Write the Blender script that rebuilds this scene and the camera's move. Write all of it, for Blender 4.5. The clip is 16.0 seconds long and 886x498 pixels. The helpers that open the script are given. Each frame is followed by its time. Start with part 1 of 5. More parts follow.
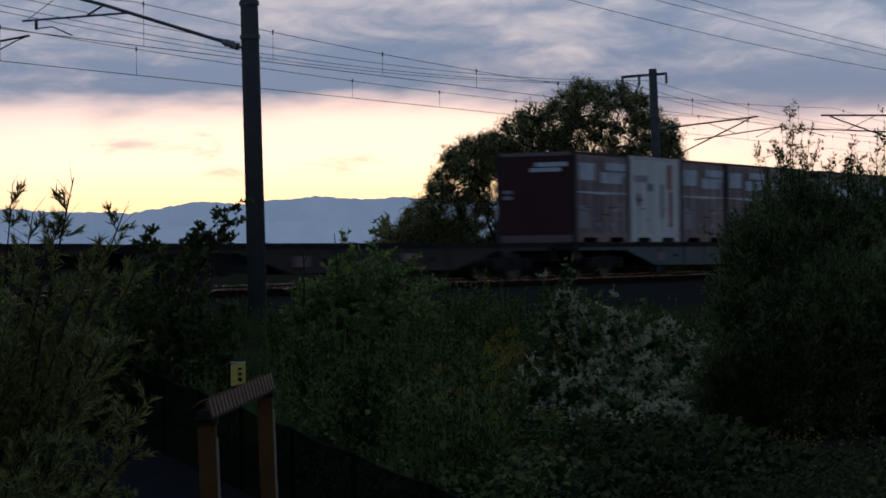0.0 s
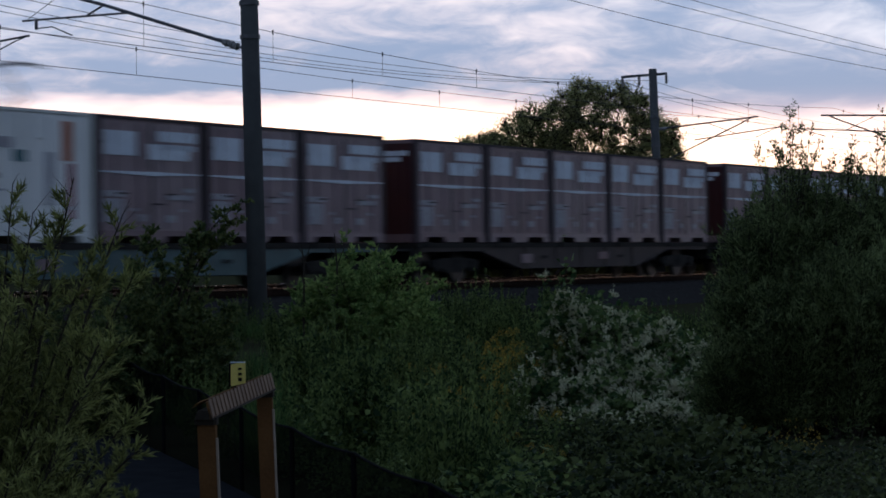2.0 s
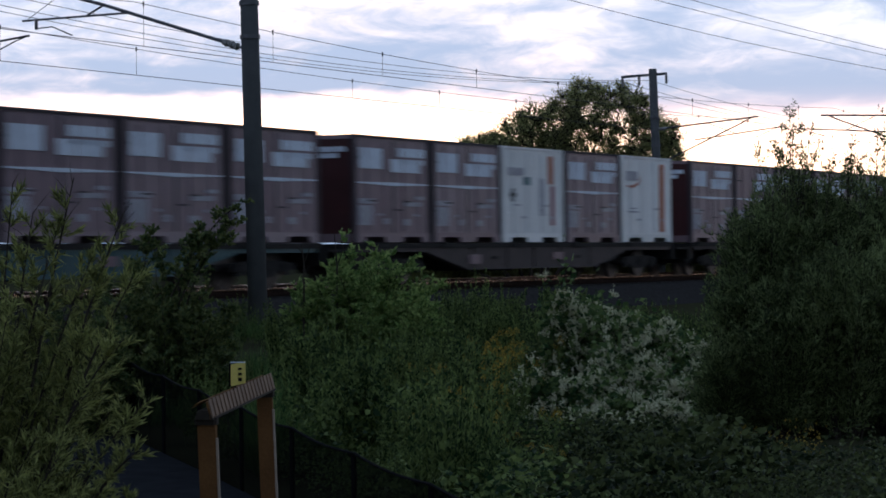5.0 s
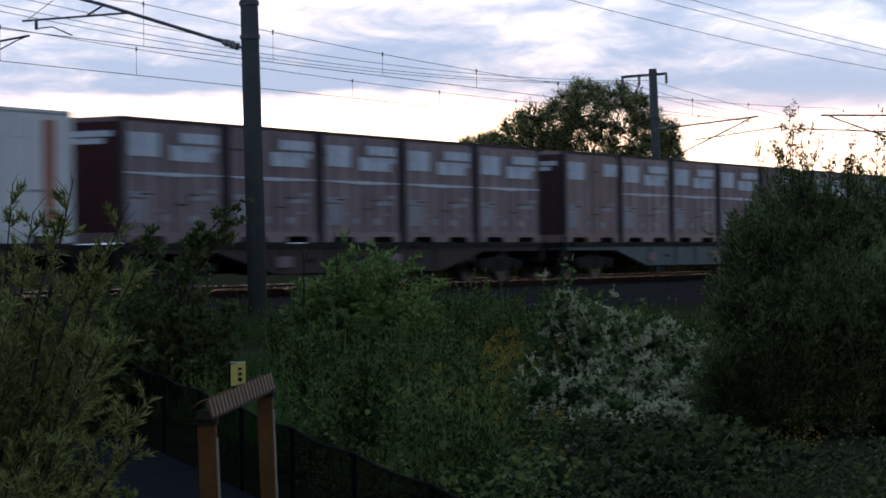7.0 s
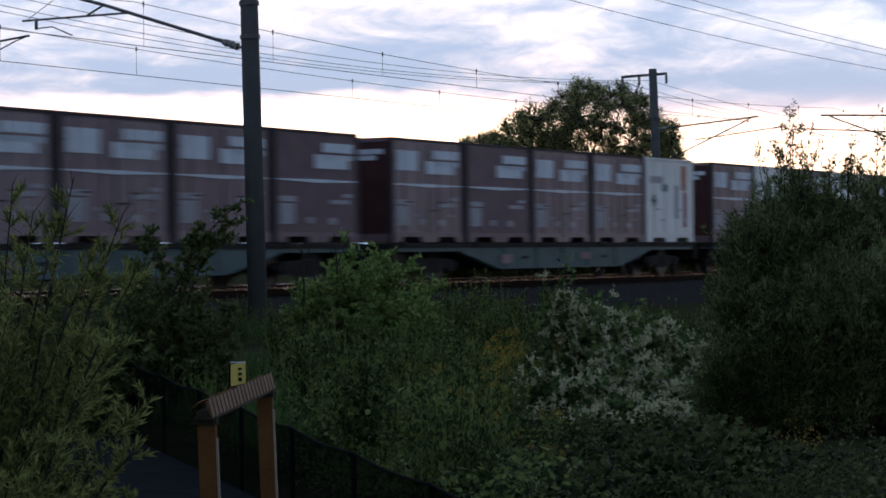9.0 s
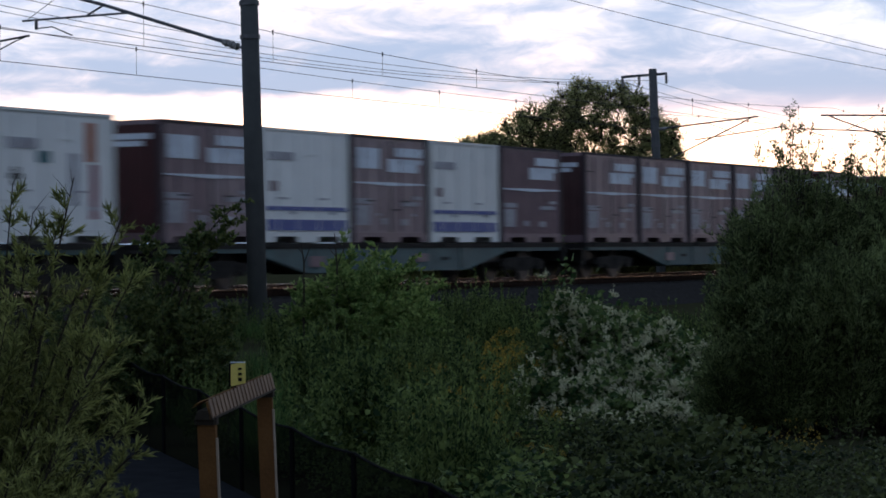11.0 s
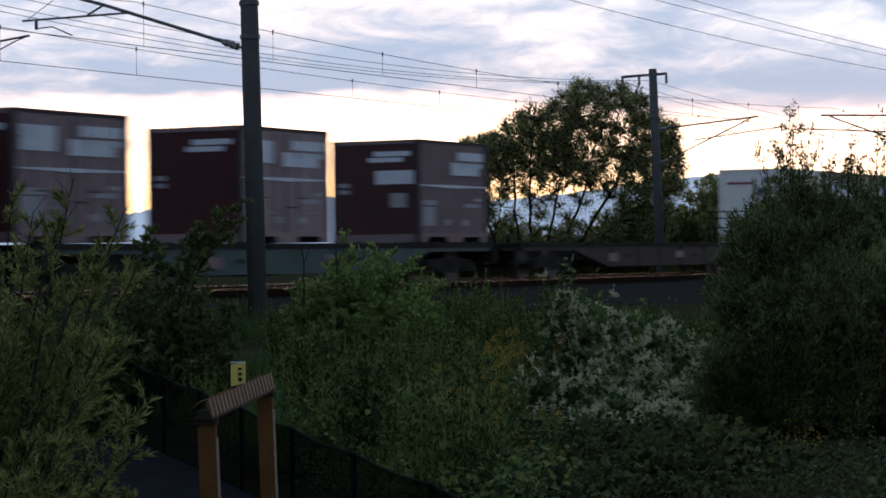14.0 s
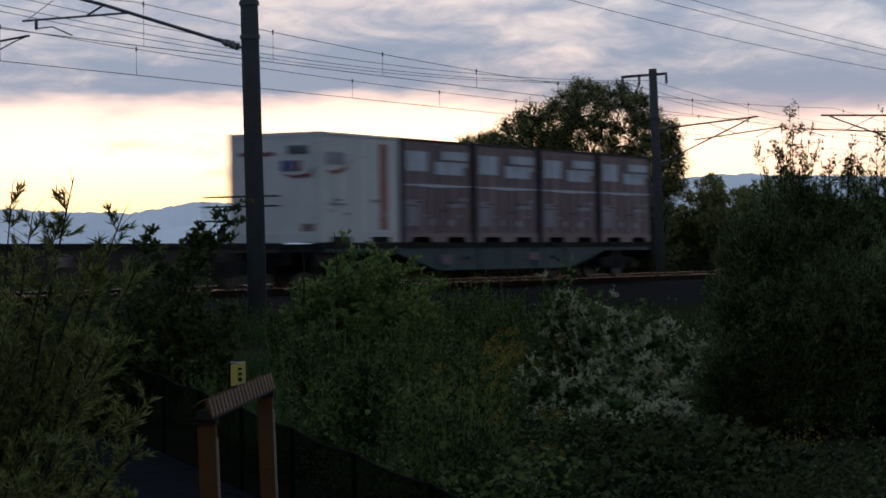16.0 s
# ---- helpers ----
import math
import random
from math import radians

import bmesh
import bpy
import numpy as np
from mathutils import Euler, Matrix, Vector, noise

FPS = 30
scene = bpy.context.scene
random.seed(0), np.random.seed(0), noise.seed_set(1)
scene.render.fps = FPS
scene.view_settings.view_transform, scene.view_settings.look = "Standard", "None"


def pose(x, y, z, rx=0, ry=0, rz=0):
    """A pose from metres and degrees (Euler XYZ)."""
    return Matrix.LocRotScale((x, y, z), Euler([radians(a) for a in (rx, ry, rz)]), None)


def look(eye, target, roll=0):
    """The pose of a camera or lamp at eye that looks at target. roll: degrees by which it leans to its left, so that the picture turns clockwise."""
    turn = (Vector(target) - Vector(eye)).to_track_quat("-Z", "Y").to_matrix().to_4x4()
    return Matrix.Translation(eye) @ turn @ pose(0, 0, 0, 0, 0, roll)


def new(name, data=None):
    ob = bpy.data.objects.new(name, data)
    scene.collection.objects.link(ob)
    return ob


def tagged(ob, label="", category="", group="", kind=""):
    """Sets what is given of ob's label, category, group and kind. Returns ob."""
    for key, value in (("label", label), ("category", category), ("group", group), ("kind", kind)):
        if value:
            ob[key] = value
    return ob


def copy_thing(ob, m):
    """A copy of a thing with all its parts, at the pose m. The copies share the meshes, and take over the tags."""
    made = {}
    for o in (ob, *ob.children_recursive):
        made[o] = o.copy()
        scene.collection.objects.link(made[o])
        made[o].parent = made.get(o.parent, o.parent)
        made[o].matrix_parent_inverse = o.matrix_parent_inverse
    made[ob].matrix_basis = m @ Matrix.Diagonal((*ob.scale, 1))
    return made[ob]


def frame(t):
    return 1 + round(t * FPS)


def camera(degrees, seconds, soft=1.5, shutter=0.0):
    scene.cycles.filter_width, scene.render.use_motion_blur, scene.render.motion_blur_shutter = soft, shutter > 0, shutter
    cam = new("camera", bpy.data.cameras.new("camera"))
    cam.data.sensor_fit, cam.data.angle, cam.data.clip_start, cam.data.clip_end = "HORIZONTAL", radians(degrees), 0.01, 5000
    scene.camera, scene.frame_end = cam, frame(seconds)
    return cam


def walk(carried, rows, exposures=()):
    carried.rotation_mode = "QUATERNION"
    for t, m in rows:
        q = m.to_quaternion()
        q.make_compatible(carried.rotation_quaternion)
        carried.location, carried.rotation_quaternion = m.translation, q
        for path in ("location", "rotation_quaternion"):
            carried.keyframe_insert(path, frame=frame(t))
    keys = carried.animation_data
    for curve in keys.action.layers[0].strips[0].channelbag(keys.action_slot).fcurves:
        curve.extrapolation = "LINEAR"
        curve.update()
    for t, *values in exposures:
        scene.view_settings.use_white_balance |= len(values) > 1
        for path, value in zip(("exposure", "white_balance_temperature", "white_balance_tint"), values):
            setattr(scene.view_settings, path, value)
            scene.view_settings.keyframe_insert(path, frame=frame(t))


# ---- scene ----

# The track runs straight from near left to far right. Track frame: x along the rails (to the right and away),
# y across them (away from the camera), z up from the rail tops.
TRACK = pose(-1.078, 58.18, 0, 0, 0, 61.65)
FAR = 3.9          # centre of the far track
PITCH = 20.3       # one wagon, coupler to coupler
SLOT = 3.78        # one container place on a wagon


def tw(s, off, z=0.0):
    """Track frame to world."""
    return TRACK @ Vector((s, off, z))


# ---- camera ----
EYE = (0.0, 0.0, 0.70)
cam = camera(21.45, 16.0, soft=1.72, shutter=0.8)
LINE = look(EYE, (0.0, 100.0, 0.70 + 0.262), -0.658)
walk(cam, [(0.0, LINE), (16.0, LINE)],
     exposures=[(0.0, -1.17, 5700, 10), (0.9, -1.17, 5700, 10), (1.5, -0.85, 5650, 10), (2.2, -0.38, 5700, 10), (3.0, -0.12, 5800, 10), (4.2, 0.0, 5900, 10),
                (9.0, 0.0, 6000, 10), (13.2, 0.03, 6200, 10), (14.0, -0.03, 6250, 10), (14.7, -0.15, 6250, 10), (15.2, -0.36, 6250, 10), (16.0, -0.68, 6300, 10)])

# ---- world and sun ----
SUN_EL, SUN_AZ = 1.5, -2.0     # degrees; azimuth from the view's middle line
world = bpy.data.worlds.new("dusk_sky")
scene.world = world
world.use_nodes = True
nt = world.node_tree
nt.nodes.clear()


def node(tree, kind, **values):
    n = tree.nodes.new(kind)
    for key, value in values.items():
        if key in n.inputs:
            n.inputs[key].default_value = value
    return n


def ramp(tree, stops):
    n = tree.nodes.new("ShaderNodeValToRGB")
    while len(n.color_ramp.elements) < len(stops):
        n.color_ramp.elements.new(0.5)
    for e, (p, c) in zip(n.color_ramp.elements, stops):
        e.position, e.color = p, (c[0], c[1], c[2], 1)
    return n


def build_sky():
    L = nt.links.new
    out = nt.nodes.new("ShaderNodeOutputWorld")
    bg = node(nt, "ShaderNodeBackground", Strength=1.0)
    L(bg.outputs[0], out.inputs[0])
    tc = nt.nodes.new("ShaderNodeTexCoord")
    sep = nt.nodes.new("ShaderNodeSeparateXYZ")
    L(tc.outputs["Generated"], sep.inputs[0])
    sky = nt.nodes.new("ShaderNodeTexSky")
    sky.sky_type, sky.sun_disc = "NISHITA", False
    sky.sun_elevation, sky.sun_rotation = radians(SUN_EL), radians(SUN_AZ)
    sky_gain = nt.nodes.new("ShaderNodeVectorMath")
    sky_gain.operation = "SCALE"
    sky_gain.inputs["Scale"].default_value = 0.05
    L(sky.outputs[0], sky_gain.inputs[0])
    # clear air low in the west: yellow round the set sun, pink to its sides, blue above
    low = ramp(nt, [(0.0, (2.1, 1.35, 0.7)), (0.022, (2.6, 1.95, 1.05)), (0.04, (2.7, 2.2, 1.55)), (0.056, (2.2, 1.8, 1.5)), (0.066, (1.25, 1.2, 1.28)),
                    (0.09, (1.0, 1.12, 1.25)), (0.3, (0.35, 0.44, 0.57)), (1.0, (0.25, 0.31, 0.42))])
    side = ramp(nt, [(0.0, (1.6, 1.15, 0.8)), (0.03, (2.3, 1.75, 1.3)), (0.048, (2.1, 1.65, 1.45)), (0.065, (1.15, 1.08, 1.15)),
                     (0.09, (1.0, 1.12, 1.25)), (0.3, (0.35, 0.44, 0.57)), (1.0, (0.25, 0.31, 0.42))])
    east = ramp(nt, [(0.0, (0.24, 0.29, 0.39)), (0.3, (0.25, 0.31, 0.42)), (1.0, (0.25, 0.31, 0.42))])
    for r in (low, side, east):
        L(sep.outputs["Z"], r.inputs[0])

    def math_node(op, a, b=None):
        n = nt.nodes.new("ShaderNodeMath")
        n.operation = op
        for k, v in ((0, a), (1, b)):
            if v is None:
                continue
            if isinstance(v, (int, float)):
                n.inputs[k].default_value = v
            else:
                L(v, n.inputs[k])
        return n.outputs[0]

    def span(value, a, b):
        n = nt.nodes.new("ShaderNodeMapRange")
        n.interpolation_type = "SMOOTHSTEP"
        n.inputs["From Min"].default_value, n.inputs["From Max"].default_value = a, b
        L(value, n.inputs["Value"])
        return n.outputs[0]

    def blend(f, a, b):
        n = nt.nodes.new("ShaderNodeMixRGB")
        L(f, n.inputs[0])
        for k, v in ((1, a), (2, b)):
            if isinstance(v, tuple):
                n.inputs[k].default_value = (*v, 1)
            else:
                L(v, n.inputs[k])
        return n.outputs[0]

    beside = span(math_node("ABSOLUTE", math_node("ADD", sep.outputs["X"], 0.06)), 0.05, 0.25)
    air = blend(beside, low.outputs[0], side.outputs[0])
    west = span(sep.outputs["Y"], 0.3, 0.96)
    air = blend(west, east.outputs[0], air)
    add = nt.nodes.new("ShaderNodeMixRGB")
    add.blend_type = "ADD"
    add.inputs[0].default_value = 1.0
    L(air, add.inputs[1]), L(sky_gain.outputs[0], add.inputs[2])
    # cloud deck: long streaks along the horizon, its lower edge high above the ridge
    mp = nt.nodes.new("ShaderNodeMapping")
    mp.inputs["Scale"].default_value = (9.0, 3.0, 36.0)
    mp.inputs["Location"].default_value = (2.3, 0.0, 0.4)
    L(tc.outputs["Generated"], mp.inputs[0])
    big = node(nt, "ShaderNodeTexNoise", Scale=1.0, Detail=6.0, Roughness=0.52, Distortion=0.25)
    L(mp.outputs[0], big.inputs["Vector"])
    mp2 = nt.nodes.new("ShaderNodeMapping")
    mp2.inputs["Scale"].default_value = (34.0, 8.0, 100.0)
    L(tc.outputs["Generated"], mp2.inputs[0])
    fine = node(nt, "ShaderNodeTexNoise", Scale=1.0, Detail=6.0, Roughness=0.6, Distortion=0.6)
    L(mp2.outputs[0], fine.inputs["Vector"])
    puff = math_node("ADD", math_node("MULTIPLY", big.outputs[0], 0.62), math_node("MULTIPLY", fine.outputs[0], 0.38))
    lift = math_node("MULTIPLY", math_node("SUBTRACT", 0.088, math_node("MINIMUM", sep.outputs["Z"], 0.13)), 2.6)
    cover = span(math_node("ADD", puff, lift), 0.22, 0.58)
    edge = math_node("ADD", sep.outputs["Z"], math_node("MULTIPLY", math_node("SUBTRACT", big.outputs[0], 0.5), 0.05))
    deck = span(edge, 0.054, 0.072)
    wisps = math_node("MULTIPLY", span(puff, 0.54, 0.66), 0.55)
    amount = math_node("MAXIMUM", math_node("MULTIPLY", cover, deck), wisps)
    cloud_w = ramp(nt, [(0.0, (1.1, 0.80, 0.70)), (0.056, (1.0, 0.78, 0.80)), (0.068, (0.55, 0.60, 0.735)), (0.085, (0.535, 0.605, 0.76)), (0.12, (0.56, 0.645, 0.82)), (0.35, (0.33, 0.42, 0.55)), (1.0, (0.25, 0.31, 0.42))])
    L(sep.outputs["Z"], cloud_w.inputs[0])
    cloud = blend(west, (0.24, 0.29, 0.39), cloud_w.outputs[0])
    mix = nt.nodes.new("ShaderNodeMixRGB")
    L(amount, mix.inputs[0]), L(add.outputs[0], mix.inputs[1]), L(cloud, mix.inputs[2])
    L(mix.outputs[0], bg.inputs[0])


build_sky()
sun = new("sun", bpy.data.lights.new("sun", "SUN"))
sun.data.energy, sun.data.angle, sun.data.color = 0.3, radians(3), (1.0, 0.55, 0.28)
az, el = radians(SUN_AZ), radians(SUN_EL)
sun.matrix_world = look((0, 0, 60), (-math.sin(az) * 100, -math.cos(az) * 100, 60 - math.tan(el) * 100))

# ---- materials ----


def mat(name, base, rough=0.7, metal=0.0, dark=None, scale=6.0, grain=60.0, bump=0.15, spot=0.5, rand=0.0, spec=0.3):
    """A surface whose colour wanders between base and dark at two scales, with fine relief."""
    m = bpy.data.materials.new(name)
    m.use_nodes = True
    t = m.node_tree
    L = t.links.new
    b = t.nodes["Principled BSDF"]
    b.inputs["Metallic"].default_value = metal
    b.inputs["Specular IOR Level"].default_value = spec
    dark = dark or tuple(c * 0.6 for c in base)
    tc = t.nodes.new("ShaderNodeTexCoord")
    n1 = node(t, "ShaderNodeTexNoise", Scale=scale, Detail=5.0, Roughness=0.6)
    n2 = node(t, "ShaderNodeTexNoise", Scale=grain, Detail=3.0)
    L(tc.outputs["Object"], n1.inputs["Vector"]), L(tc.outputs["Object"], n2.inputs["Vector"])
    mixn = node(t, "ShaderNodeMixRGB")
    mixn.inputs[0].default_value = 0.35
    L(n1.outputs[0], mixn.inputs[1]), L(n2.outputs[0], mixn.inputs[2])
    r = ramp(t, [(0.5 - 0.28 * spot, dark), (0.5 + 0.22 * spot, base)])
    L(mixn.outputs[0], r.inputs[0])
    col = r.outputs[0]
    if rand:
        info = t.nodes.new("ShaderNodeObjectInfo")
        hsv = t.nodes.new("ShaderNodeHueSaturation")
        mr = t.nodes.new("ShaderNodeMapRange")
        mr.inputs["To Min"].default_value, mr.inputs["To Max"].default_value = 1 - rand, 1 + rand
        L(info.outputs["Random"], mr.inputs["Value"]), L(mr.outputs[0], hsv.inputs["Value"])
        mr2 = t.nodes.new("ShaderNodeMapRange")
        mr2.inputs["To Min"].default_value, mr2.inputs["To Max"].default_value = 1.15, 0.75
        L(info.outputs["Random"], mr2.inputs["Value"]), L(mr2.outputs[0], hsv.inputs["Saturation"])
        L(col, hsv.inputs["Color"])
        col = hsv.outputs[0]
    L(col, b.inputs["Base Color"])
    rr = t.nodes.new("ShaderNodeMapRange")
    rr.inputs["To Min"].default_value, rr.inputs["To Max"].default_value = max(rough - 0.12, 0.03), min(rough + 0.12, 1)
    L(n1.outputs[0], rr.inputs["Value"]), L(rr.outputs[0], b.inputs["Roughness"])
    if bump:
        bp = node(t, "ShaderNodeBump", Strength=bump, Distance=0.02)
        L(mixn.outputs[0], bp.inputs["Height"]), L(bp.outputs[0], b.inputs["Normal"])
    return m


def leaf_mat(name, a, c, trans=0.35, rough=0.55):
    """Leaves: each one its own tint, and light that comes through."""
    m = bpy.data.materials.new(name)
    m.use_nodes = True
    t = m.node_tree
    L = t.links.new
    b = t.nodes["Principled BSDF"]
    geo = t.nodes.new("ShaderNodeNewGeometry")
    tc = t.nodes.new("ShaderNodeTexCoord")
    n1 = node(t, "ShaderNodeTexNoise", Scale=1.1, Detail=3.0)
    L(tc.outputs["Object"], n1.inputs["Vector"])
    mixn = node(t, "ShaderNodeMixRGB")
    mixn.inputs[0].default_value = 0.5
    L(geo.outputs["Random Per Island"], mixn.inputs[1]), L(n1.outputs[0], mixn.inputs[2])
    r = ramp(t, [(0.33, a), (0.67, c)])
    L(mixn.outputs[0], r.inputs[0])
    L(r.outputs[0], b.inputs["Base Color"])
    b.inputs["Roughness"].default_value = rough
    b.inputs["Specular IOR Level"].default_value = 0.12
    tr = t.nodes.new("ShaderNodeBsdfTranslucent")
    L(r.outputs[0], tr.inputs[0])
    ms = t.nodes.new("ShaderNodeMixShader")
    ms.inputs[0].default_value = trans
    L(b.outputs[0], ms.inputs[1]), L(tr.outputs[0], ms.inputs[2])
    L(ms.outputs[0], t.nodes["Material Output"].inputs[0])
    return m


def glow_mat(name, colour, strength):
    m = bpy.data.materials.new(name)
    m.use_nodes = True
    t = m.node_tree
    b = t.nodes["Principled BSDF"]
    b.inputs["Base Color"].default_value = (0.1, 0.1, 0.1, 1)
    b.inputs["Emission Strength"].default_value = strength
    tc = t.nodes.new("ShaderNodeTexCoord")
    n1 = node(t, "ShaderNodeTexNoise", Scale=2.2, Detail=3.0)
    t.links.new(tc.outputs["Object"], n1.inputs["Vector"])
    r = ramp(t, [(0.36, (colour[0] * 0.5, colour[1] * 0.32, colour[2] * 0.2)), (0.6, colour)])
    t.links.new(n1.outputs[0], r.inputs[0])
    t.links.new(r.outputs[0], b.inputs["Emission Color"])
    return m


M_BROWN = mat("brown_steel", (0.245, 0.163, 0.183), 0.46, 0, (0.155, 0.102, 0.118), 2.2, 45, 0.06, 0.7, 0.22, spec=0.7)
# End walls: a much darker, redder tone than the brown sides.
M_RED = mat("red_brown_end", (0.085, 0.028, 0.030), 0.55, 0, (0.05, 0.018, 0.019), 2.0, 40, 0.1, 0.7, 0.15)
M_OLD = mat("faded_brown_steel", (0.25, 0.172, 0.188), 0.5, 0, (0.16, 0.11, 0.12), 2.2, 45, 0.1, 0.7, 0.1)
M_PALE = mat("pale_brown_steel", (0.38, 0.26, 0.24), 0.6, 0, (0.26, 0.17, 0.16), 2.2, 45, 0.1, 0.7, 0.1)
M_WHITE = mat("off_white_steel", (0.84, 0.85, 0.83), 0.45, 0, (0.70, 0.72, 0.70), 1.5, 40, 0.06, 0.7, 0.08)
M_MARK = mat("white_marking", (0.80, 0.88, 0.96), 0.6, 0, (0.50, 0.54, 0.62), 5.0, 60, 0.0, 0.9)
# Dark brown of fittings and door seam; on corner posts it paints gap shade.
M_SHADE_TRIM = mat("dark_trim_and_gap_shade", (0.055, 0.042, 0.052), 0.6, 0, (0.03, 0.024, 0.03), 3.0, 45, 0.1)
M_FADED = mat("worn_marking", (0.46, 0.48, 0.53), 0.6, 0, (0.25, 0.22, 0.24), 6.0, 60, 0.0, 0.9)
M_ORANGE = mat("orange_marking", (0.50, 0.17, 0.09), 0.6, 0, (0.36, 0.14, 0.08), 5.0, 50, 0.0, 0.8)
M_BLUE = mat("blue_marking", (0.10, 0.13, 0.36), 0.5, 0, (0.07, 0.09, 0.25), 4.0, 50, 0.0, 0.8)
M_REDMARK = mat("red_marking", (0.34, 0.09, 0.12), 0.5, 0, (0.24, 0.08, 0.11), 4.0, 50, 0.0, 0.8)
M_SEAM = mat("dark_seam", (0.025, 0.02, 0.02), 0.8, 0, (0.012, 0.01, 0.01), 4.0, 40, 0.1)
M_FRAME_BLUE = mat("grey_blue_wagon_paint", (0.07, 0.14, 0.145), 0.55, 0, (0.032, 0.06, 0.064), 1.6, 40, 0.15, 0.8, 0.2)
M_FRAME_BROWN = mat("rusty_wagon_paint", (0.085, 0.064, 0.058), 0.7, 0, (0.035, 0.028, 0.026), 1.6, 40, 0.2, 0.8, 0.2)
M_BOGIE = mat("oily_bogie_steel", (0.04, 0.038, 0.036), 0.7, 0.2, (0.018, 0.017, 0.016), 8.0, 60, 0.3, spec=0.05)
M_WHEEL = mat("worn_wheel_steel", (0.10, 0.09, 0.085), 0.5, 0.6, (0.04, 0.035, 0.03), 8.0, 60, 0.2)
M_CONC = mat("weathered_pole_concrete", (0.115, 0.12, 0.12), 0.85, 0, (0.07, 0.073, 0.075), 2.5, 70, 0.3, 0.8)
M_GALV = mat("galvanised_steel", (0.16, 0.16, 0.17), 0.5, 0.7, (0.08, 0.08, 0.08), 8.0, 80, 0.15)
M_WIRE = mat("dark_copper_wire", (0.05, 0.045, 0.04), 0.5, 0.6, (0.03, 0.028, 0.026), 3.0, 30, 0.0)
M_INSUL = mat("grey_porcelain", (0.35, 0.34, 0.33), 0.25, 0, (0.22, 0.21, 0.20), 10, 60, 0.0)
M_RAIL = mat("polished_rail_head", (0.52, 0.38, 0.29), 0.26, 1.0, (0.42, 0.30, 0.22), 3, 60, 0.02)
M_RUST = mat("rusty_rail_side", (0.045, 0.028, 0.022), 0.9, 0.0, (0.022, 0.015, 0.012), 8, 80, 0.3, spec=0.02)
M_BALLAST = mat("grey_brown_ballast_stone", (0.052, 0.05, 0.049), 0.95, 0, (0.02, 0.019, 0.018), 9, 90, 0.6, 0.9, spec=0.0)
M_SLEEPER = mat("concrete_sleeper", (0.10, 0.095, 0.09), 0.95, 0, (0.06, 0.056, 0.052), 6, 70, 0.3, spec=0.0)
M_SOIL = mat("weedy_soil", (0.055, 0.06, 0.03), 0.95, 0, (0.025, 0.022, 0.015), 1.2, 30, 0.6, 0.9, spec=0.0)
M_BARK = mat("dark_bark", (0.06, 0.05, 0.04), 0.9, 0, (0.03, 0.025, 0.02), 12, 80, 0.5, spec=0.05)
M_STEM = mat("green_stem", (0.08, 0.10, 0.04), 0.8, 0, (0.05, 0.06, 0.03), 12, 60, 0.2)
M_WOOD = mat("brown_stained_timber", (0.20, 0.10, 0.035), 0.8, 0, (0.11, 0.05, 0.02), 5, 70, 0.3, 0.8, spec=0.05)
M_RIB = mat("ribbed_tan_board", (0.26, 0.17, 0.11), 0.75, 0, (0.16, 0.10, 0.065), 6, 60, 0.2, 0.8)
M_EDGE = mat("pale_timber_edge", (0.46, 0.38, 0.30), 0.8, 0, (0.26, 0.19, 0.13), 9, 70, 0.2, 0.9, spec=0.05)
M_YELLOW = mat("yellow_sign_face", (0.78, 0.64, 0.16), 0.5, 0, (0.66, 0.54, 0.13), 8, 60, 0.0)
M_BLACK = mat("black_sign_back", (0.008, 0.008, 0.009), 0.95, 0, (0.005, 0.005, 0.005), 8, 60, 0.1, spec=0.05)
M_KERB = mat("dark_kerb_concrete", (0.027, 0.029, 0.033), 0.9, 0, (0.014, 0.015, 0.017), 3, 60, 0.3, 0.8, spec=0.0)
M_SILVER = mat("brushed_car_steel", (0.66, 0.71, 0.72), 0.4, 0.1, (0.52, 0.57, 0.58), 1.2, 40, 0.03, 0.8)
M_CAB = mat("white_cab_shell", (0.74, 0.78, 0.80), 0.4, 0.0, (0.44, 0.49, 0.51), 1.2, 40, 0.02, 0.8)
M_ROOF = mat("grey_roof_coating", (0.09, 0.10, 0.11), 0.8, 0.0, (0.06, 0.065, 0.07), 2, 50, 0.1)
M_GLASS = mat("dark_car_glass", (0.03, 0.035, 0.04), 0.08, 0.0, (0.02, 0.022, 0.025), 2, 30, 0.0)
M_LIT = glow_mat("lit_car_window", (1.0, 0.66, 0.27), 1.7)
M_TUBE = glow_mat("car_ceiling_light", (1.0, 0.86, 0.6), 4.0)
M_TEAL = mat("teal_band", (0.05, 0.16, 0.18), 0.45, 0, (0.035, 0.11, 0.125), 2, 50, 0.0)
M_LED = glow_mat("red_led_sign", (1.0, 0.10, 0.05), 2.6)
M_HEAD = glow_mat("car_front_lamp", (1.0, 0.9, 0.75), 2.0)
M_HILL = bpy.data.materials.new("hill_haze_glow")
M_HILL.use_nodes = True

LEAF_WILLOW = leaf_mat("willow_leaf", (0.125, 0.145, 0.047), (0.39, 0.41, 0.138), 0.48)
LEAF_DARK = leaf_mat("dark_shrub_leaf", (0.05, 0.082, 0.030), (0.19, 0.22, 0.077), 0.42, 0.4)
LEAF_SCRUB = leaf_mat("olive_scrub_leaf", (0.040, 0.060, 0.025), (0.265, 0.32, 0.128), 0.52)
LEAF_BRIGHT = leaf_mat("bright_shrub_leaf", (0.11, 0.19, 0.052), (0.36, 0.45, 0.15), 0.6)
LEAF_WEED = leaf_mat("weed_leaf", (0.021, 0.047, 0.016), (0.21, 0.27, 0.083), 0.42)
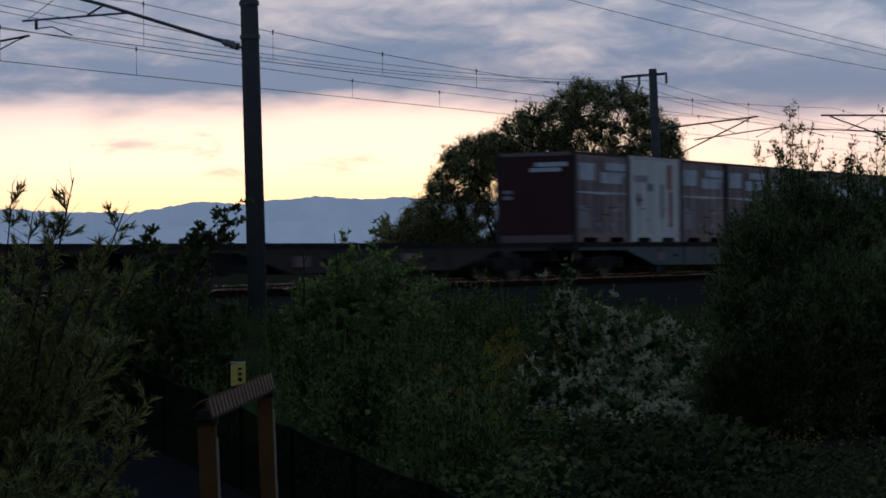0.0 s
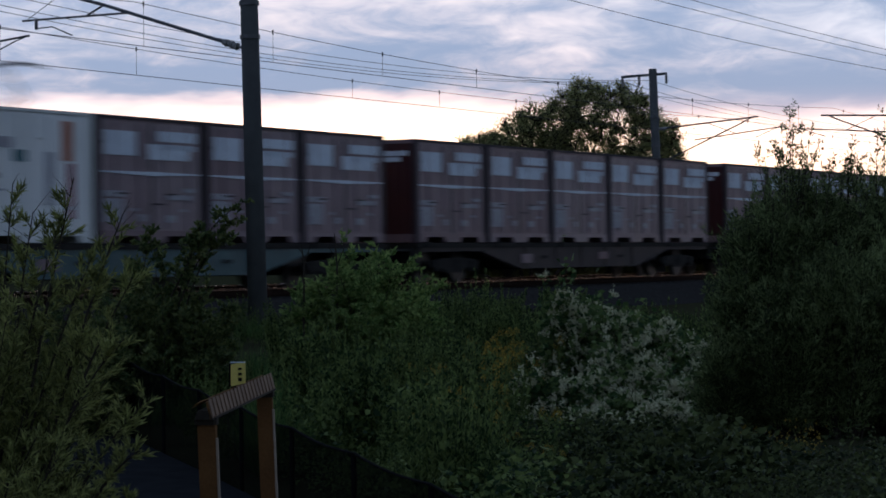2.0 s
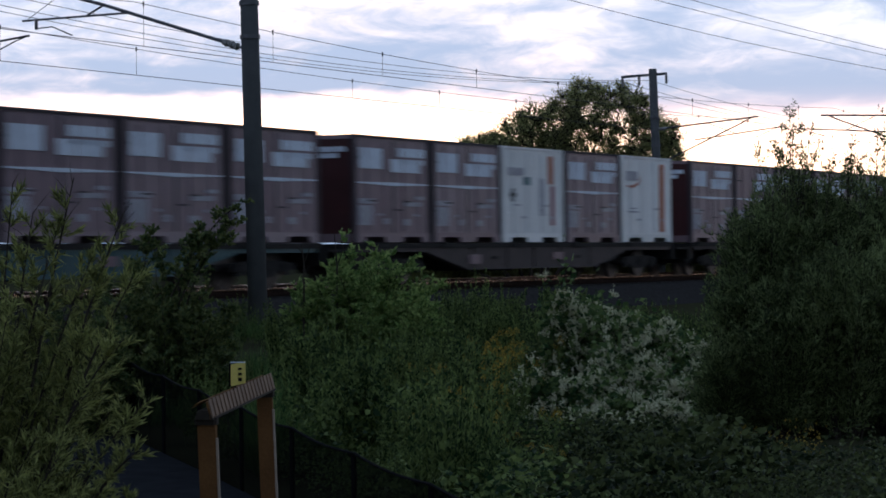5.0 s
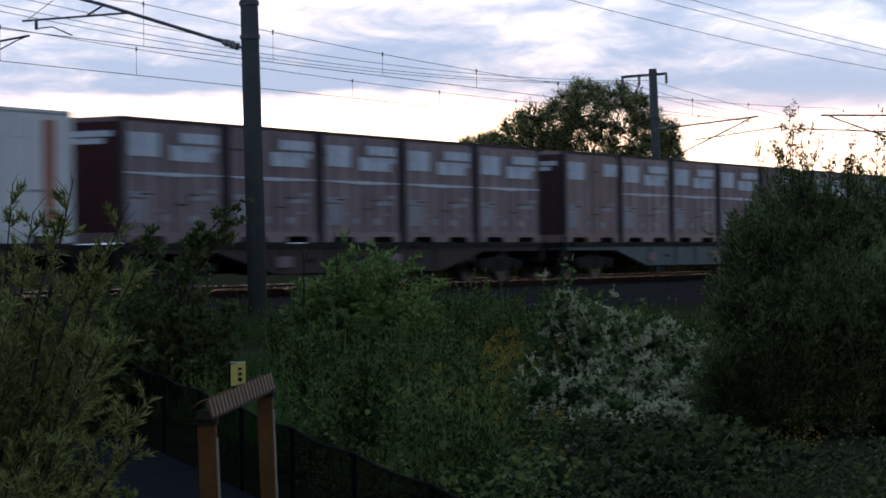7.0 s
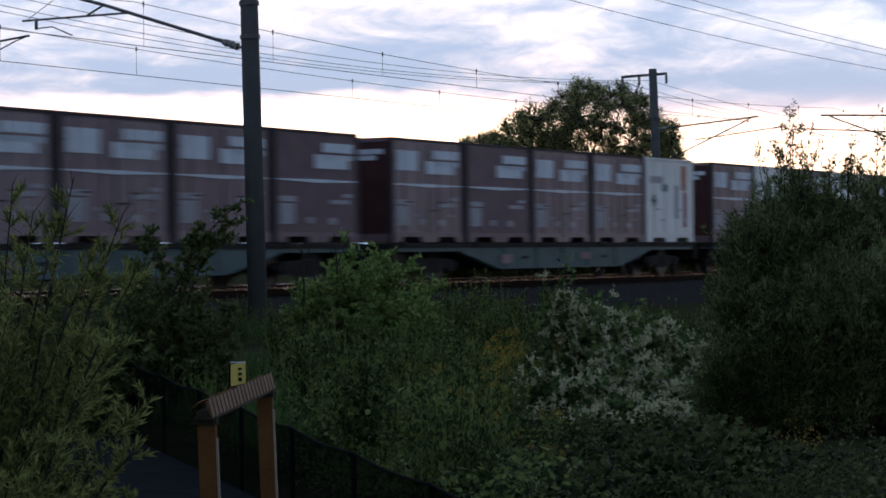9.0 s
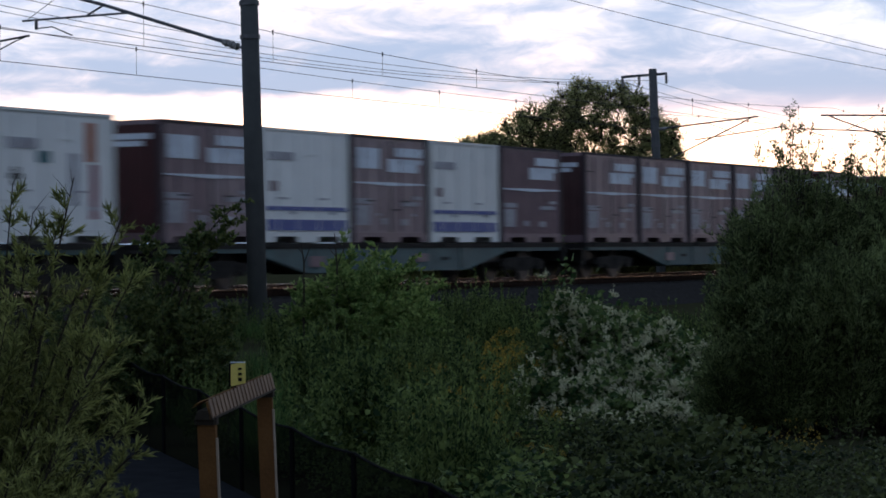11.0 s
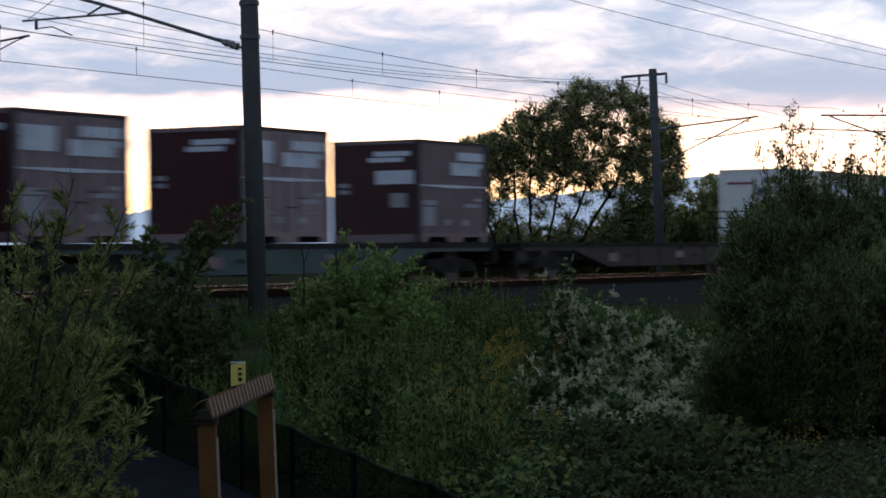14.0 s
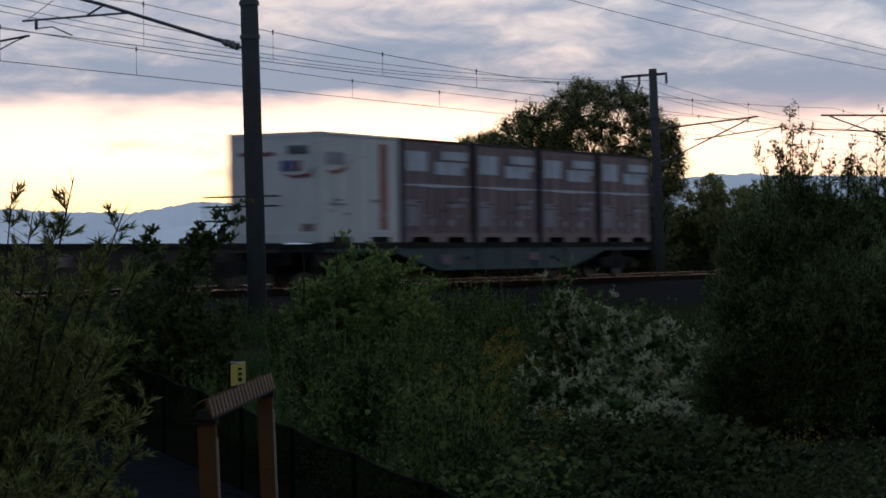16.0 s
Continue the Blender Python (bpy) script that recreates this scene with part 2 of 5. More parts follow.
LEAF_GRASS = leaf_mat("grass_blade", (0.045, 0.11, 0.034), (0.17, 0.255, 0.077), 0.45)
LEAF_TREE = leaf_mat("tree_leaf", (0.22, 0.24, 0.095), (0.44, 0.44, 0.18), 0.6)
LEAF_KNOT = leaf_mat("knotweed_leaf", (0.032, 0.07, 0.024), (0.19, 0.26, 0.09), 0.42)
LEAF_IVY = leaf_mat("ground_cover_leaf", (0.012, 0.022, 0.008), (0.115, 0.138, 0.05), 0.3, 0.5)
PETAL = leaf_mat("white_blossom", (0.56, 0.55, 0.36), (0.82, 0.80, 0.58), 0.35, 0.7)
M_NET = mat("black_plastic_net", (0.008, 0.008, 0.008), 0.95, 0, (0.005, 0.005, 0.005), 4.0, 60, 0.1, spec=0.0)
# open weave: some of the net is holes
net_nodes = M_NET.node_tree
net_out = next(n for n in net_nodes.nodes if n.type == 'OUTPUT_MATERIAL')
net_face = net_out.inputs["Surface"].links[0].from_socket
net_mix = net_nodes.nodes.new("ShaderNodeMixShader")
net_mix.inputs[0].default_value = 0.5
net_nodes.links.new(net_face, net_mix.inputs[1])
net_nodes.links.new(net_nodes.nodes.new("ShaderNodeBsdfTransparent").outputs[0], net_mix.inputs[2])
net_nodes.links.new(net_mix.outputs[0], net_out.inputs["Surface"])
GOLD = leaf_mat("goldenrod_blossom", (0.28, 0.20, 0.03), (0.52, 0.37, 0.07), 0.3, 0.7)

# ---- mesh tools ----


class Shell:
    """Collects boxes, tubes and prisms into one mesh."""

    def __init__(self):
        self.v, self.f = [], []

    def add(self, verts, faces):
        k = len(self.v)
        self.v += [tuple(p) for p in verts]
        self.f += [tuple(i + k for i in f) for f in faces]
        return self

    def box(self, x0, x1, y0, y1, z0, z1, ch=0.0):
        """A box, with its long upright edges cut off by ch."""
        if ch <= 0:
            ring = [(x0, y0), (x1, y0), (x1, y1), (x0, y1)]
        else:
            ring = [(x0 + ch, y0), (x1 - ch, y0), (x1, y0 + ch), (x1, y1 - ch), (x1 - ch, y1), (x0 + ch, y1), (x0, y1 - ch), (x0, y0 + ch)]
        return self.prism(ring, z0, z1)

    def prism(self, ring, z0, z1):
        n = len(ring)
        verts = [(x, y, z0) for x, y in ring] + [(x, y, z1) for x, y in ring]
        faces = [tuple(reversed(range(n))), tuple(range(n, 2 * n))] + [(i, (i + 1) % n, n + (i + 1) % n, n + i) for i in range(n)]
        return self.add(verts, faces)

    def slab(self, ring, y0, y1):
        """A prism across the track: ring in x, z."""
        n = len(ring)
        verts = [(x, y0, z) for x, z in ring] + [(x, y1, z) for x, z in ring]
        faces = [tuple(range(n)), tuple(reversed(range(n, 2 * n)))] + [(i, n + i, n + (i + 1) % n, (i + 1) % n) for i in range(n)]
        return self.add(verts, faces)

    def tube(self, path, radii, sides=6):
        path = [Vector(p) for p in path]
        if not hasattr(radii, "__len__"):
            radii = [radii] * len(path)
        verts, faces = [], []
        for i, p in enumerate(path):
            d = (path[min(i + 1, len(path) - 1)] - path[max(i - 1, 0)]).normalized()
            a = d.cross(Vector((0.31, 0.17, 0.93)) if abs(d.z) < 0.9 else Vector((1, 0.2, 0))).normalized()
            b = d.cross(a)
            for k in range(sides):
                w = 2 * math.pi * k / sides
                verts.append(p + (a * math.cos(w) + b * math.sin(w)) * radii[i])
        for i in range(len(path) - 1):
            for k in range(sides):
                faces.append((i * sides + k, i * sides + (k + 1) % sides, (i + 1) * sides + (k + 1) % sides, (i + 1) * sides + k))
        n = len(verts)
        faces += [tuple(reversed(range(sides))), tuple(range(n - sides, n))]
        return self.add(verts, faces)

    def disc(self, x, y0, y1, z, profile, sides=20):
        """A turned part on an axle along y; profile: (position 0..1 across, radius)."""
        verts, faces = [], []
        for u, r in profile:
            for k in range(sides):
                w = 2 * math.pi * k / sides
                verts.append((x + r * math.cos(w), y0 + (y1 - y0) * u, z + r * math.sin(w)))
        for i in range(len(profile) - 1):
            for k in range(sides):
                faces.append((i * sides + k, (i + 1) * sides + k, (i + 1) * sides + (k + 1) % sides, i * sides + (k + 1) % sides))
        n = len(verts)
        faces += [tuple(range(sides)), tuple(reversed(range(n - sides, n)))]
        return self.add(verts, faces)

    def mesh(self, name):
        me = bpy.data.meshes.new(name)
        me.from_pydata(self.v, [], self.f)
        me.update()
        return me


def empty(name):
    ob = new(name)
    ob.empty_display_size = 0.3
    return ob


def part(name, shell, material, parent=None, label="", smooth=False):
    me = shell if isinstance(shell, bpy.types.Mesh) else shell.mesh(name)
    if material and not me.materials:
        me.materials.append(material)
    if smooth:
        me.polygons.foreach_set("use_smooth", [True] * len(me.polygons))
    ob = new(name, me)
    if parent:
        ob.parent = parent
    if label:
        ob["label"] = label
    return ob


def quick_mesh(name, verts, quads, material):
    """A mesh from arrays."""
    me = bpy.data.meshes.new(name)
    n, k = quads.shape
    me.vertices.add(len(verts))
    me.vertices.foreach_set("co", verts.astype(np.float32).ravel())
    me.loops.add(n * k)
    me.loops.foreach_set("vertex_index", quads.astype(np.int32).ravel())
    me.polygons.add(n)
    me.polygons.foreach_set("loop_start", np.arange(0, n * k, k, dtype=np.int32))
    me.polygons.foreach_set("loop_total", np.full(n, k, dtype=np.int32))
    me.update(calc_edges=True)
    me.materials.append(material)
    return me


# ---- ground ----


def ground_z(x, y):
    """Height of the ground: a flat shelf with the tracks, a bank down to the weeds."""
    p = TRACK.inverted() @ Vector((x, y, 0))
    off = p.y
    if off > 9:
        z = -0.75 - min(1.0, (off - 9) / 6) * 0.7
    elif off > -3.4:
        z = -0.75
    else:
        k = min(1.0, (-3.4 - off) / 9.0)
        z = -0.75 - 0.65 * (k * k * (3 - 2 * k))
    d = math.hypot(x, y)
    if d < 300:
        z += 0.06 * noise.noise(Vector((x * 0.23, y * 0.23, 0.3)))
    return z


def make_ground():
    rs = [0.0] + [0.6 * 1.09 ** i for i in range(105)]
    rs = [r for r in rs if r < 4600] + [4600]
    n = 160
    verts, faces = [], []
    for r in rs:
        for k in range(n):
            w = 2 * math.pi * k / n
            x, y = r * math.sin(w), r * math.cos(w)
            verts.append((x, y, ground_z(x, y)))
    for i in range(len(rs) - 1):
        for k in range(n):
            faces.append((i * n + k, i * n + (k + 1) % n, (i + 1) * n + (k + 1) % n, (i + 1) * n + k))
    s = Shell()
    s.add(verts, [tuple(reversed(f)) for f in faces])
    g = part("ground", s, M_SOIL, None, "", True)
    tagged(g, "dark weedy soil sloping up to the railway", "ground", kind="structure")


make_ground()


RIDGE_AT = (-900, -300, 0, 120, 230, 340, 420, 560, 640, 720, 850, 1000, 1270, 1600, 2400)
RIDGE = (19, 24, 22, 20.5, 19.4, 24.2, 23.2, 26.2, 24.5, 25.2, 23, 26, 33.6, 31, 20)


def make_hills():
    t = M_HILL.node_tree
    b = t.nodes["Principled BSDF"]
    # Aerial haze is put in as a blue emission, mottled by noise.
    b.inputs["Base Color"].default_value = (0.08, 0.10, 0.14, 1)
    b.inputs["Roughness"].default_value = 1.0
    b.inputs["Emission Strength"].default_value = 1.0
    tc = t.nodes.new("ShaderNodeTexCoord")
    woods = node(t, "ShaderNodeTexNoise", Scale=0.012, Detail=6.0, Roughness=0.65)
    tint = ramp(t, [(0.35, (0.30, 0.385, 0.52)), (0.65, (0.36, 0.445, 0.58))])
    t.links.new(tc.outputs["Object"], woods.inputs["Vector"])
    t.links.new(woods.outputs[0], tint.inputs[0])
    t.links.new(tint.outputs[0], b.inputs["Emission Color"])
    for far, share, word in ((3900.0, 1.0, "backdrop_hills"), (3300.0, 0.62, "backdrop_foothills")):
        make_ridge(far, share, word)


def make_ridge(far, share, word):
    s = Shell()
    n = 900
    verts, faces = [], []
    for i in range(n + 1):
        w = -0.42 + 0.84 * i / n
        u = 784 + 4140 * math.tan(w)
        # ridge heights in thousandths of the distance
        h = float(np.interp(u, RIDGE_AT, RIDGE))
        h = h * share + (1.0 - share) * 9.0 * noise.noise(Vector((u / 260, far, 0)))
        h += 0.6 * noise.noise(Vector((u / 45, 0.2, far))) + 0.6 * noise.noise(Vector((u / 13, 3.2, far))) + 0.45 * abs(noise.noise(Vector((u / 4.5, 7.1, far))))
        for k, (dz, push) in enumerate(((-20, 0), (h * far / 1000, 40), (h * far / 1500, 400))):
            r = far + push
            verts.append((r * math.sin(w), r * math.cos(w), dz))
    for i in range(n):
        for k in range(2):
            a = i * 3 + k
            faces.append((a, a + 3, a + 4, a + 1))
    s.add(verts, faces)
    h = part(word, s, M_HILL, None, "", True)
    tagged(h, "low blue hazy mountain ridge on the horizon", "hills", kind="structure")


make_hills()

# ---- tracks ----


def make_track(off, name):
    s = Shell()
    x0, x1 = -150, 420
    # ballast shoulder with an uneven top
    n = 380
    verts, faces = [], []
    for i in range(n + 1):
        x = x0 + (x1 - x0) * i / n
        for k, (y, z) in enumerate([(off - 2.95, -0.9), (off - 2.3, -0.5), (off - 1.75, -0.2), (off - 0.9, -0.19), (off, -0.2), (off + 0.9, -0.19), (off + 1.75, -0.2), (off + 2.95, -0.9)]):
            j = 0.045 * noise.noise(Vector((x * 1.7, y * 2.0, off)))
            verts.append((x, y + j, z + j))
    for i in range(n):
        for k in range(7):
            a = i * 8 + k
            faces.append((a, a + 8, a + 9, a + 1))
    s.add(verts, faces)
    bed = part(name, s, M_BALLAST)
    bed.matrix_world = TRACK
    tagged(bed, "grey brown crushed stone ballast bed under the rails", "ballast", kind="structure")
    for side in (-0.565, 0.565):
        r = Shell()
        y = off + side
        r.slab([(x0, -0.007), (x1, -0.007), (x1, 0.0), (x0, 0.0)], y - 0.032, y + 0.032)
        sec = [(-0.065, -0.165), (0.065, -0.165), (0.065, -0.15), (0.009, -0.138), (0.009, -0.035), (0.032, -0.028), (0.032, -0.007),
               (-0.032, -0.007), (-0.032, -0.028), (-0.009, -0.035), (-0.009, -0.138), (-0.065, -0.15)]
        m = len(sec)
        web = Shell().add([(x, y + v, z) for x in (x0, x1) for v, z in sec],
                          [tuple(reversed(range(m))), tuple(range(m, 2 * m))] + [(k, (k + 1) % m, m + (k + 1) % m, m + k) for k in range(m)])
        rail = empty("rail")
        rail.matrix_world = TRACK
        part("rail_head", r, M_RAIL, rail, "shiny worn running surface")
        part("rail_web", web, M_RUST, rail)
        tagged(rail, "steel rail with a shiny worn head on ballast", "rail", "rails of the two tracks")
    proto = Shell()
    proto.slab([(-0.12, -0.33), (0.12, -0.33), (0.09, -0.166), (-0.09, -0.166)], -1.0, 1.0)
    me = proto.mesh("sleeper")
    me.materials.append(M_SLEEPER)
    for i in range(150):
        o = new("sleeper", me)
        o.parent = bed
        o.location = (-40 + i * 0.61, off, -0.012)


make_track(0.0, "track_bed_near")
make_track(FAR, "track_bed_far")

# ---- catenary ----


def bracket(parent, reach, z0):
    """Hinged cantilever towards +x of its own pole frame: insulators, arm, brace, registration tube and steady arm."""
    part("arm_tube", Shell().tube([(0.55, 0, z0 - 0.32), (reach * 0.86, 0, z0 + 0.63), (reach + 0.3, 0, z0 + 0.88)], 0.036, 8), M_GALV, parent)
    i1 = Shell().tube([(0.15, 0, z0 - 0.46), (0.55, 0, z0 - 0.32)], 0.03, 8)
    for k in range(6):
        x = 0.28 + k * 0.06
        i1.tube([(x, 0, z0 - 0.42 + k * 0.021), (x + 0.035, 0, z0 - 0.407 + k * 0.021)], 0.075 if k % 2 == 0 else 0.06, 10)
    part("insulator", i1, M_INSUL, parent)
    part("registration_tube", Shell().tube([(reach - 1.15, 0, z0 + 0.43), (reach + 1.5, 0, z0 + 0.46)], 0.024, 6), M_GALV, parent)
    part("drop_tube", Shell().tube([(reach - 0.1, 0, z0 + 0.44), (reach - 0.55, 0, z0 + 0.63)], 0.022, 6), M_GALV, parent)
    part("stay_wire", Shell().tube([(reach + 1.4, 0, z0 + 0.46), (reach + 0.55, 0, z0 + 0.9)], 0.008, 5), M_GALV, parent)
    st = Shell().tube([(reach + 1.15, 0, z0 + 0.46), (reach + 1.15, 0, z0 + 0.26)], 0.035, 6)
    st.tube([(reach + 1.15, 0, z0 + 0.28), (reach + 0.75, 0, z0 + 0.29), (reach + 0.25, 0, z0 + 0.08)], 0.014, 6)
    part("steady_arm", st, M_GALV, parent)


def far_bracket(parent):
    """Cantilever with a level top tube, a rising brace and a registration tube below."""
    part("top_tube", Shell().tube([(0.5, 0, 5.62), (4.35, 0, 5.83)], 0.035, 8), M_GALV, parent)
    part("brace_tube", Shell().tube([(0.5, 0, 4.37), (3.6, 0, 5.6), (4.1, 0, 5.82)], 0.03, 8), M_GALV, parent)
    part("registration_tube", Shell().tube([(1.65, 0, 5.08), (5.3, 0, 5.38)], 0.024, 6), M_GALV, parent)
    part("hanger", Shell().tube([(2.25, 0, 5.70), (3.4, 0, 5.23)], 0.016, 6), M_GALV, parent)
    part("steady_arm", Shell().tube([(5.2, 0, 5.36), (4.9, 0, 5.28), (4.2, 0, 5.03)], 0.014, 6), M_GALV, parent)
    for z, dz in ((5.60, 0.02), (4.25, 0.12)):
        part("insulator", Shell().tube([(0.15, 0, z), (0.52, 0, z + dz)], 0.055, 10), M_INSUL, parent)


def pole(s, off, height, toward, lean, kind_far, crossarm):
    p = empty("catenary_pole")
    base = tw(s, off)
    # own frame: +x towards the tracks
    p.matrix_world = Matrix.Translation((base.x, base.y, 0)) @ pose(0, 0, 0, 0, lean, 0) @ pose(0, 0, 0, 0, 0, 61.65 + (90 if toward > 0 else -90))
    c = Shell().tube([(0, 0, -1.2), (0, 0, height * 0.5), (0, 0, height)], [0.19, 0.175, 0.16], 24)
    part("pole_shaft", c, M_CONC, p, "", True)
    for z in ((4.95, 5.6) if not kind_far else (4.95, 6.05)):
        part("steel_band", Shell().tube([(0, 0, z - 0.04), (0, 0, z + 0.04)], 0.195, 20), M_GALV, p)
    if kind_far:
        far_bracket(p)
    else:
        bracket(p, 4.0, 5.2)
    if crossarm:
        a = Shell().box(-1.35, 0.6, -0.05, 0.05, height - 0.28, height - 0.18)
        part("crossarm", a, M_GALV, p)
        for x in (-1.32, -0.6, 0.57):
            i = Shell().tube([(x, 0, height - 0.28), (x, 0, height - 0.62)], 0.045, 8)
            for k in range(4):
                i.tube([(x, 0, height - 0.33 - k * 0.07), (x, 0, height - 0.35 - k * 0.07)], 0.07, 10)
            part("insulator", i, M_INSUL, p)
    tagged(p, "dark weathered concrete railway pole with steel wire brackets", "pole", "catenary poles")
    return p


pole(-12.7, -4.0, 9.0, 1, -1.0, False, False)
pole(35.1, FAR + 4.0, 8.0, -1, -1.7, True, True)
pole(33.0, -4.0, 9.0, 1, -1.0, True, False)
pole(-11.1, FAR + 4.0, 7.9, -1, -1.0, True, True)
pole(78.0, FAR + 4.0, 7.9, -1, -1.0, True, True)


def wire(name, spans, sag, off, z, r, label, droppers=None, phase=0.0):
    """A wire along the track hung at the places spans; droppers: depth of the contact wire below it."""
    pts = []
    for a, b in zip(spans, spans[1:]):
        pts += [(a + (b - a) * i / 14, off, z - sag * 4 * (i / 14) * (1 - i / 14)) for i in range(14)]
    s = Shell().tube(pts + [(spans[-1], off, z)], r, 5)
    w = empty(name)
    w.matrix_world = TRACK
    part("strand", s, M_WIRE, w)
    if droppers:
        zc = droppers
        c = Shell().tube([(spans[0], off, zc), (spans[-1], off, zc)], 0.009, 5)
        part("contact_strand", c, M_WIRE, w)
        for k in range(-12, 24):
            x = phase + 5.0 * k
            a = max(q for q in spans if q <= x)
            e = min(q for q in spans if q > x)
            u = (x - a) / (e - a)
            zt = z - sag * 4 * u * (1 - u)
            d = Shell().tube([(x, off, zc), (x, off, zt)], 0.005, 4)
            d.tube([(x, off, zt - 0.05), (x, off, zt + 0.05)], 0.02, 6)
            part("dropper", d, M_WIRE, w)
    tagged(w, label, "wire", "railway overhead wires")


SPANS = [-99, -55, -11.1, 33, 78, 122, 166]
wire("catenary_wire", SPANS, 0.50, 0.0, 6.02, 0.008, "thin overhead catenary wires with short droppers", 5.12, -0.75)
wire("catenary_wire", SPANS, 0.31, FAR, 5.77, 0.008, "thin overhead catenary wires with short droppers", 5.02, 4.39)
for off, z in ((FAR + 5.3, 7.38), (FAR + 4.6, 7.38), (FAR + 3.43, 7.38)):
    wire("feeder_wire", SPANS, 0.75, off, z, 0.009, "thin dark feeder wire slung between railway poles")


def far_wire(p, q, sag):
    p, q = Vector(p), Vector(q)
    s = Shell()
    n = 24
    s.tube([p.lerp(q, i / n) - Vector((0, 0, sag * 4 * (i / n) * (1 - i / n))) for i in range(n + 1)], 0.005, 5)
    w = part("power_line", s, M_WIRE)
    tagged(w, "thin black power line crossing the evening sky", "wire", "power lines")


def ray_point(x, y, depth):
    """A place seen along a line of sight, for laying out distant things."""
    v = LINE.to_3x3() @ Vector(((x - 784) / 4140, (441 - y) / 4140, -1))
    return Vector(EYE) + v * (depth / v.y)


far_wire(ray_point(790, -60, 36), ray_point(1900, 168, 50), 0.28)
far_wire(ray_point(935, -60, 36), ray_point(1900, 165, 50), 0.12)
far_wire(ray_point(1010, -60, 36), ray_point(1900, 158, 50), 0.12)

# ---- freight wagons ----


def wagon_proto(paint, name_label):
    w = empty("flat_wagon")
    deck = Shell()
    deck.box(0.1, 18.95, -1.22, -1.02, 0.88, 1.0).box(0.1, 18.95, 1.02, 1.22, 0.88, 1.0)
    for i in range(11):
        x = 0.1 + i * 1.865
        deck.box(x, x + 0.2, -1.02, 1.02, 0.86, 0.985)
    deck.box(0.1, 18.95, -0.25, 0.25, 0.52, 0.97)
    part("deck_frame", deck, M_BOGIE, w)
    for y0, y1 in ((-1.19, -1.05), (1.05, 1.19)):
        sill = Shell().slab([(0.3, 0.79), (3.6, 0.79), (5.7, 0.36), (13.3, 0.36), (15.4, 0.79), (18.75, 0.79), (18.75, 0.885), (0.3, 0.885)], y0, y1)
        sill.slab([(3.6, 0.76), (5.7, 0.33), (13.3, 0.33), (15.4, 0.76), (15.4, 0.80), (13.3, 0.37), (5.7, 0.37), (3.6, 0.80)], y0 - 0.035, y1 + 0.035)
        for x in (6.0, 7.9, 9.5, 11.1, 13.0):
            sill.box(x - 0.03, x + 0.03, y0 - 0.03, y1 + 0.03, 0.37, 0.88)
        part("side_sill", sill, paint, w)
    for x, z, ww, h in ((5.75, 0.47, 0.62, 0.24), (10.6, 0.55, 0.62, 0.2)):
        part("marking_plate", Shell().box(x, x + ww, -1.235, -1.222, z, z + h), M_OLD, w)
    for x in (7.0, 12.0):
        part("data_bar", Shell().box(x, x + 0.3, -1.235, -1.222, 0.58, 0.66), M_SEAM, w)
    for x in (0.5, 4.3, 8.1, 11.9, 15.6):
        part("lock_fitting", Shell().box(x, x + 0.22, -1.26, -1.22, 0.9, 1.03), M_BOGIE, w)
    for xc in (2.3, 16.7):
        for y in (-1.08, 1.0):
            f = Shell().slab([(xc - 1.25, 0.40), (xc - 0.7, 0.40), (xc - 0.4, 0.26), (xc + 0.4, 0.26), (xc + 0.7, 0.40), (xc + 1.25, 0.40), (xc + 1.25, 0.56), (xc + 0.6, 0.62), (xc - 0.6, 0.62), (xc - 1.25, 0.56)], y, y + 0.09)
            for ax in (xc - 0.95, xc + 0.95):
                f.box(ax - 0.14, ax + 0.14, y - 0.05, y + 0.1, 0.3, 0.56, 0.03)
            for k in (-0.16, 0.0, 0.16):
                f.tube([(xc + k, y + 0.04, 0.3), (xc + k, y + 0.04, 0.6)], 0.06, 8)
            part("bogie_frame", f, M_BOGIE, w)
        for ax in (xc - 0.95, xc + 0.95):
            g = Shell()
            for y0, y1, fl in ((-0.64, -0.50, 1), (0.50, 0.64, 0)):
                prof = [(0, 0.37), (0, 0.43), (0.75, 0.435), (0.76, 0.46), (1, 0.46), (1, 0.36)]
                if not fl:
                    prof = [(1 - u, r) for u, r in reversed(prof)]
                g.disc(0, y0, y1, 0, prof, 22)
            g.disc(0, -0.98, 0.98, 0, [(0, 0.07), (1, 0.07)], 10)
            ws = part("wheelset", g, M_WHEEL, w)
            ws.matrix_parent_inverse = Matrix.Translation((ax, 0, 0.43))
    for x in (-0.06, 18.95):
        part("end_beam", Shell().box(x, x + 0.16, -1.2, 1.2, 0.50, 0.875, 0.01), M_BOGIE, w)
    for x0, x1 in ((-0.75, 0.1), (18.95, 19.55)):
        part("coupler", Shell().box(x0, x1, -0.12, 0.12, 0.72, 0.95, 0.03).box(x0, x0 + 0.25, -0.2, 0.2, 0.68, 1.0, 0.05), M_BOGIE, w)
    part("end_platform", Shell().box(-0.9, 0.1, -1.2, 1.3, 0.80, 0.86).box(-0.2, -0.1, -1.24, -1.2, 0.35, 0.86), M_BOGIE, w)
    part("brake_gear", Shell().box(6.6, 7.6, -0.7, 0.4, 0.3, 0.62, 0.04).tube([(8.0, -0.45, 0.45), (9.6, -0.45, 0.45)], 0.17, 10).box(10.2, 11.0, -0.8, 0.2, 0.34, 0.6, 0.04), M_BOGIE, w)
    tagged(w, name_label, "wagon", "wagons of the freight train")
    return w


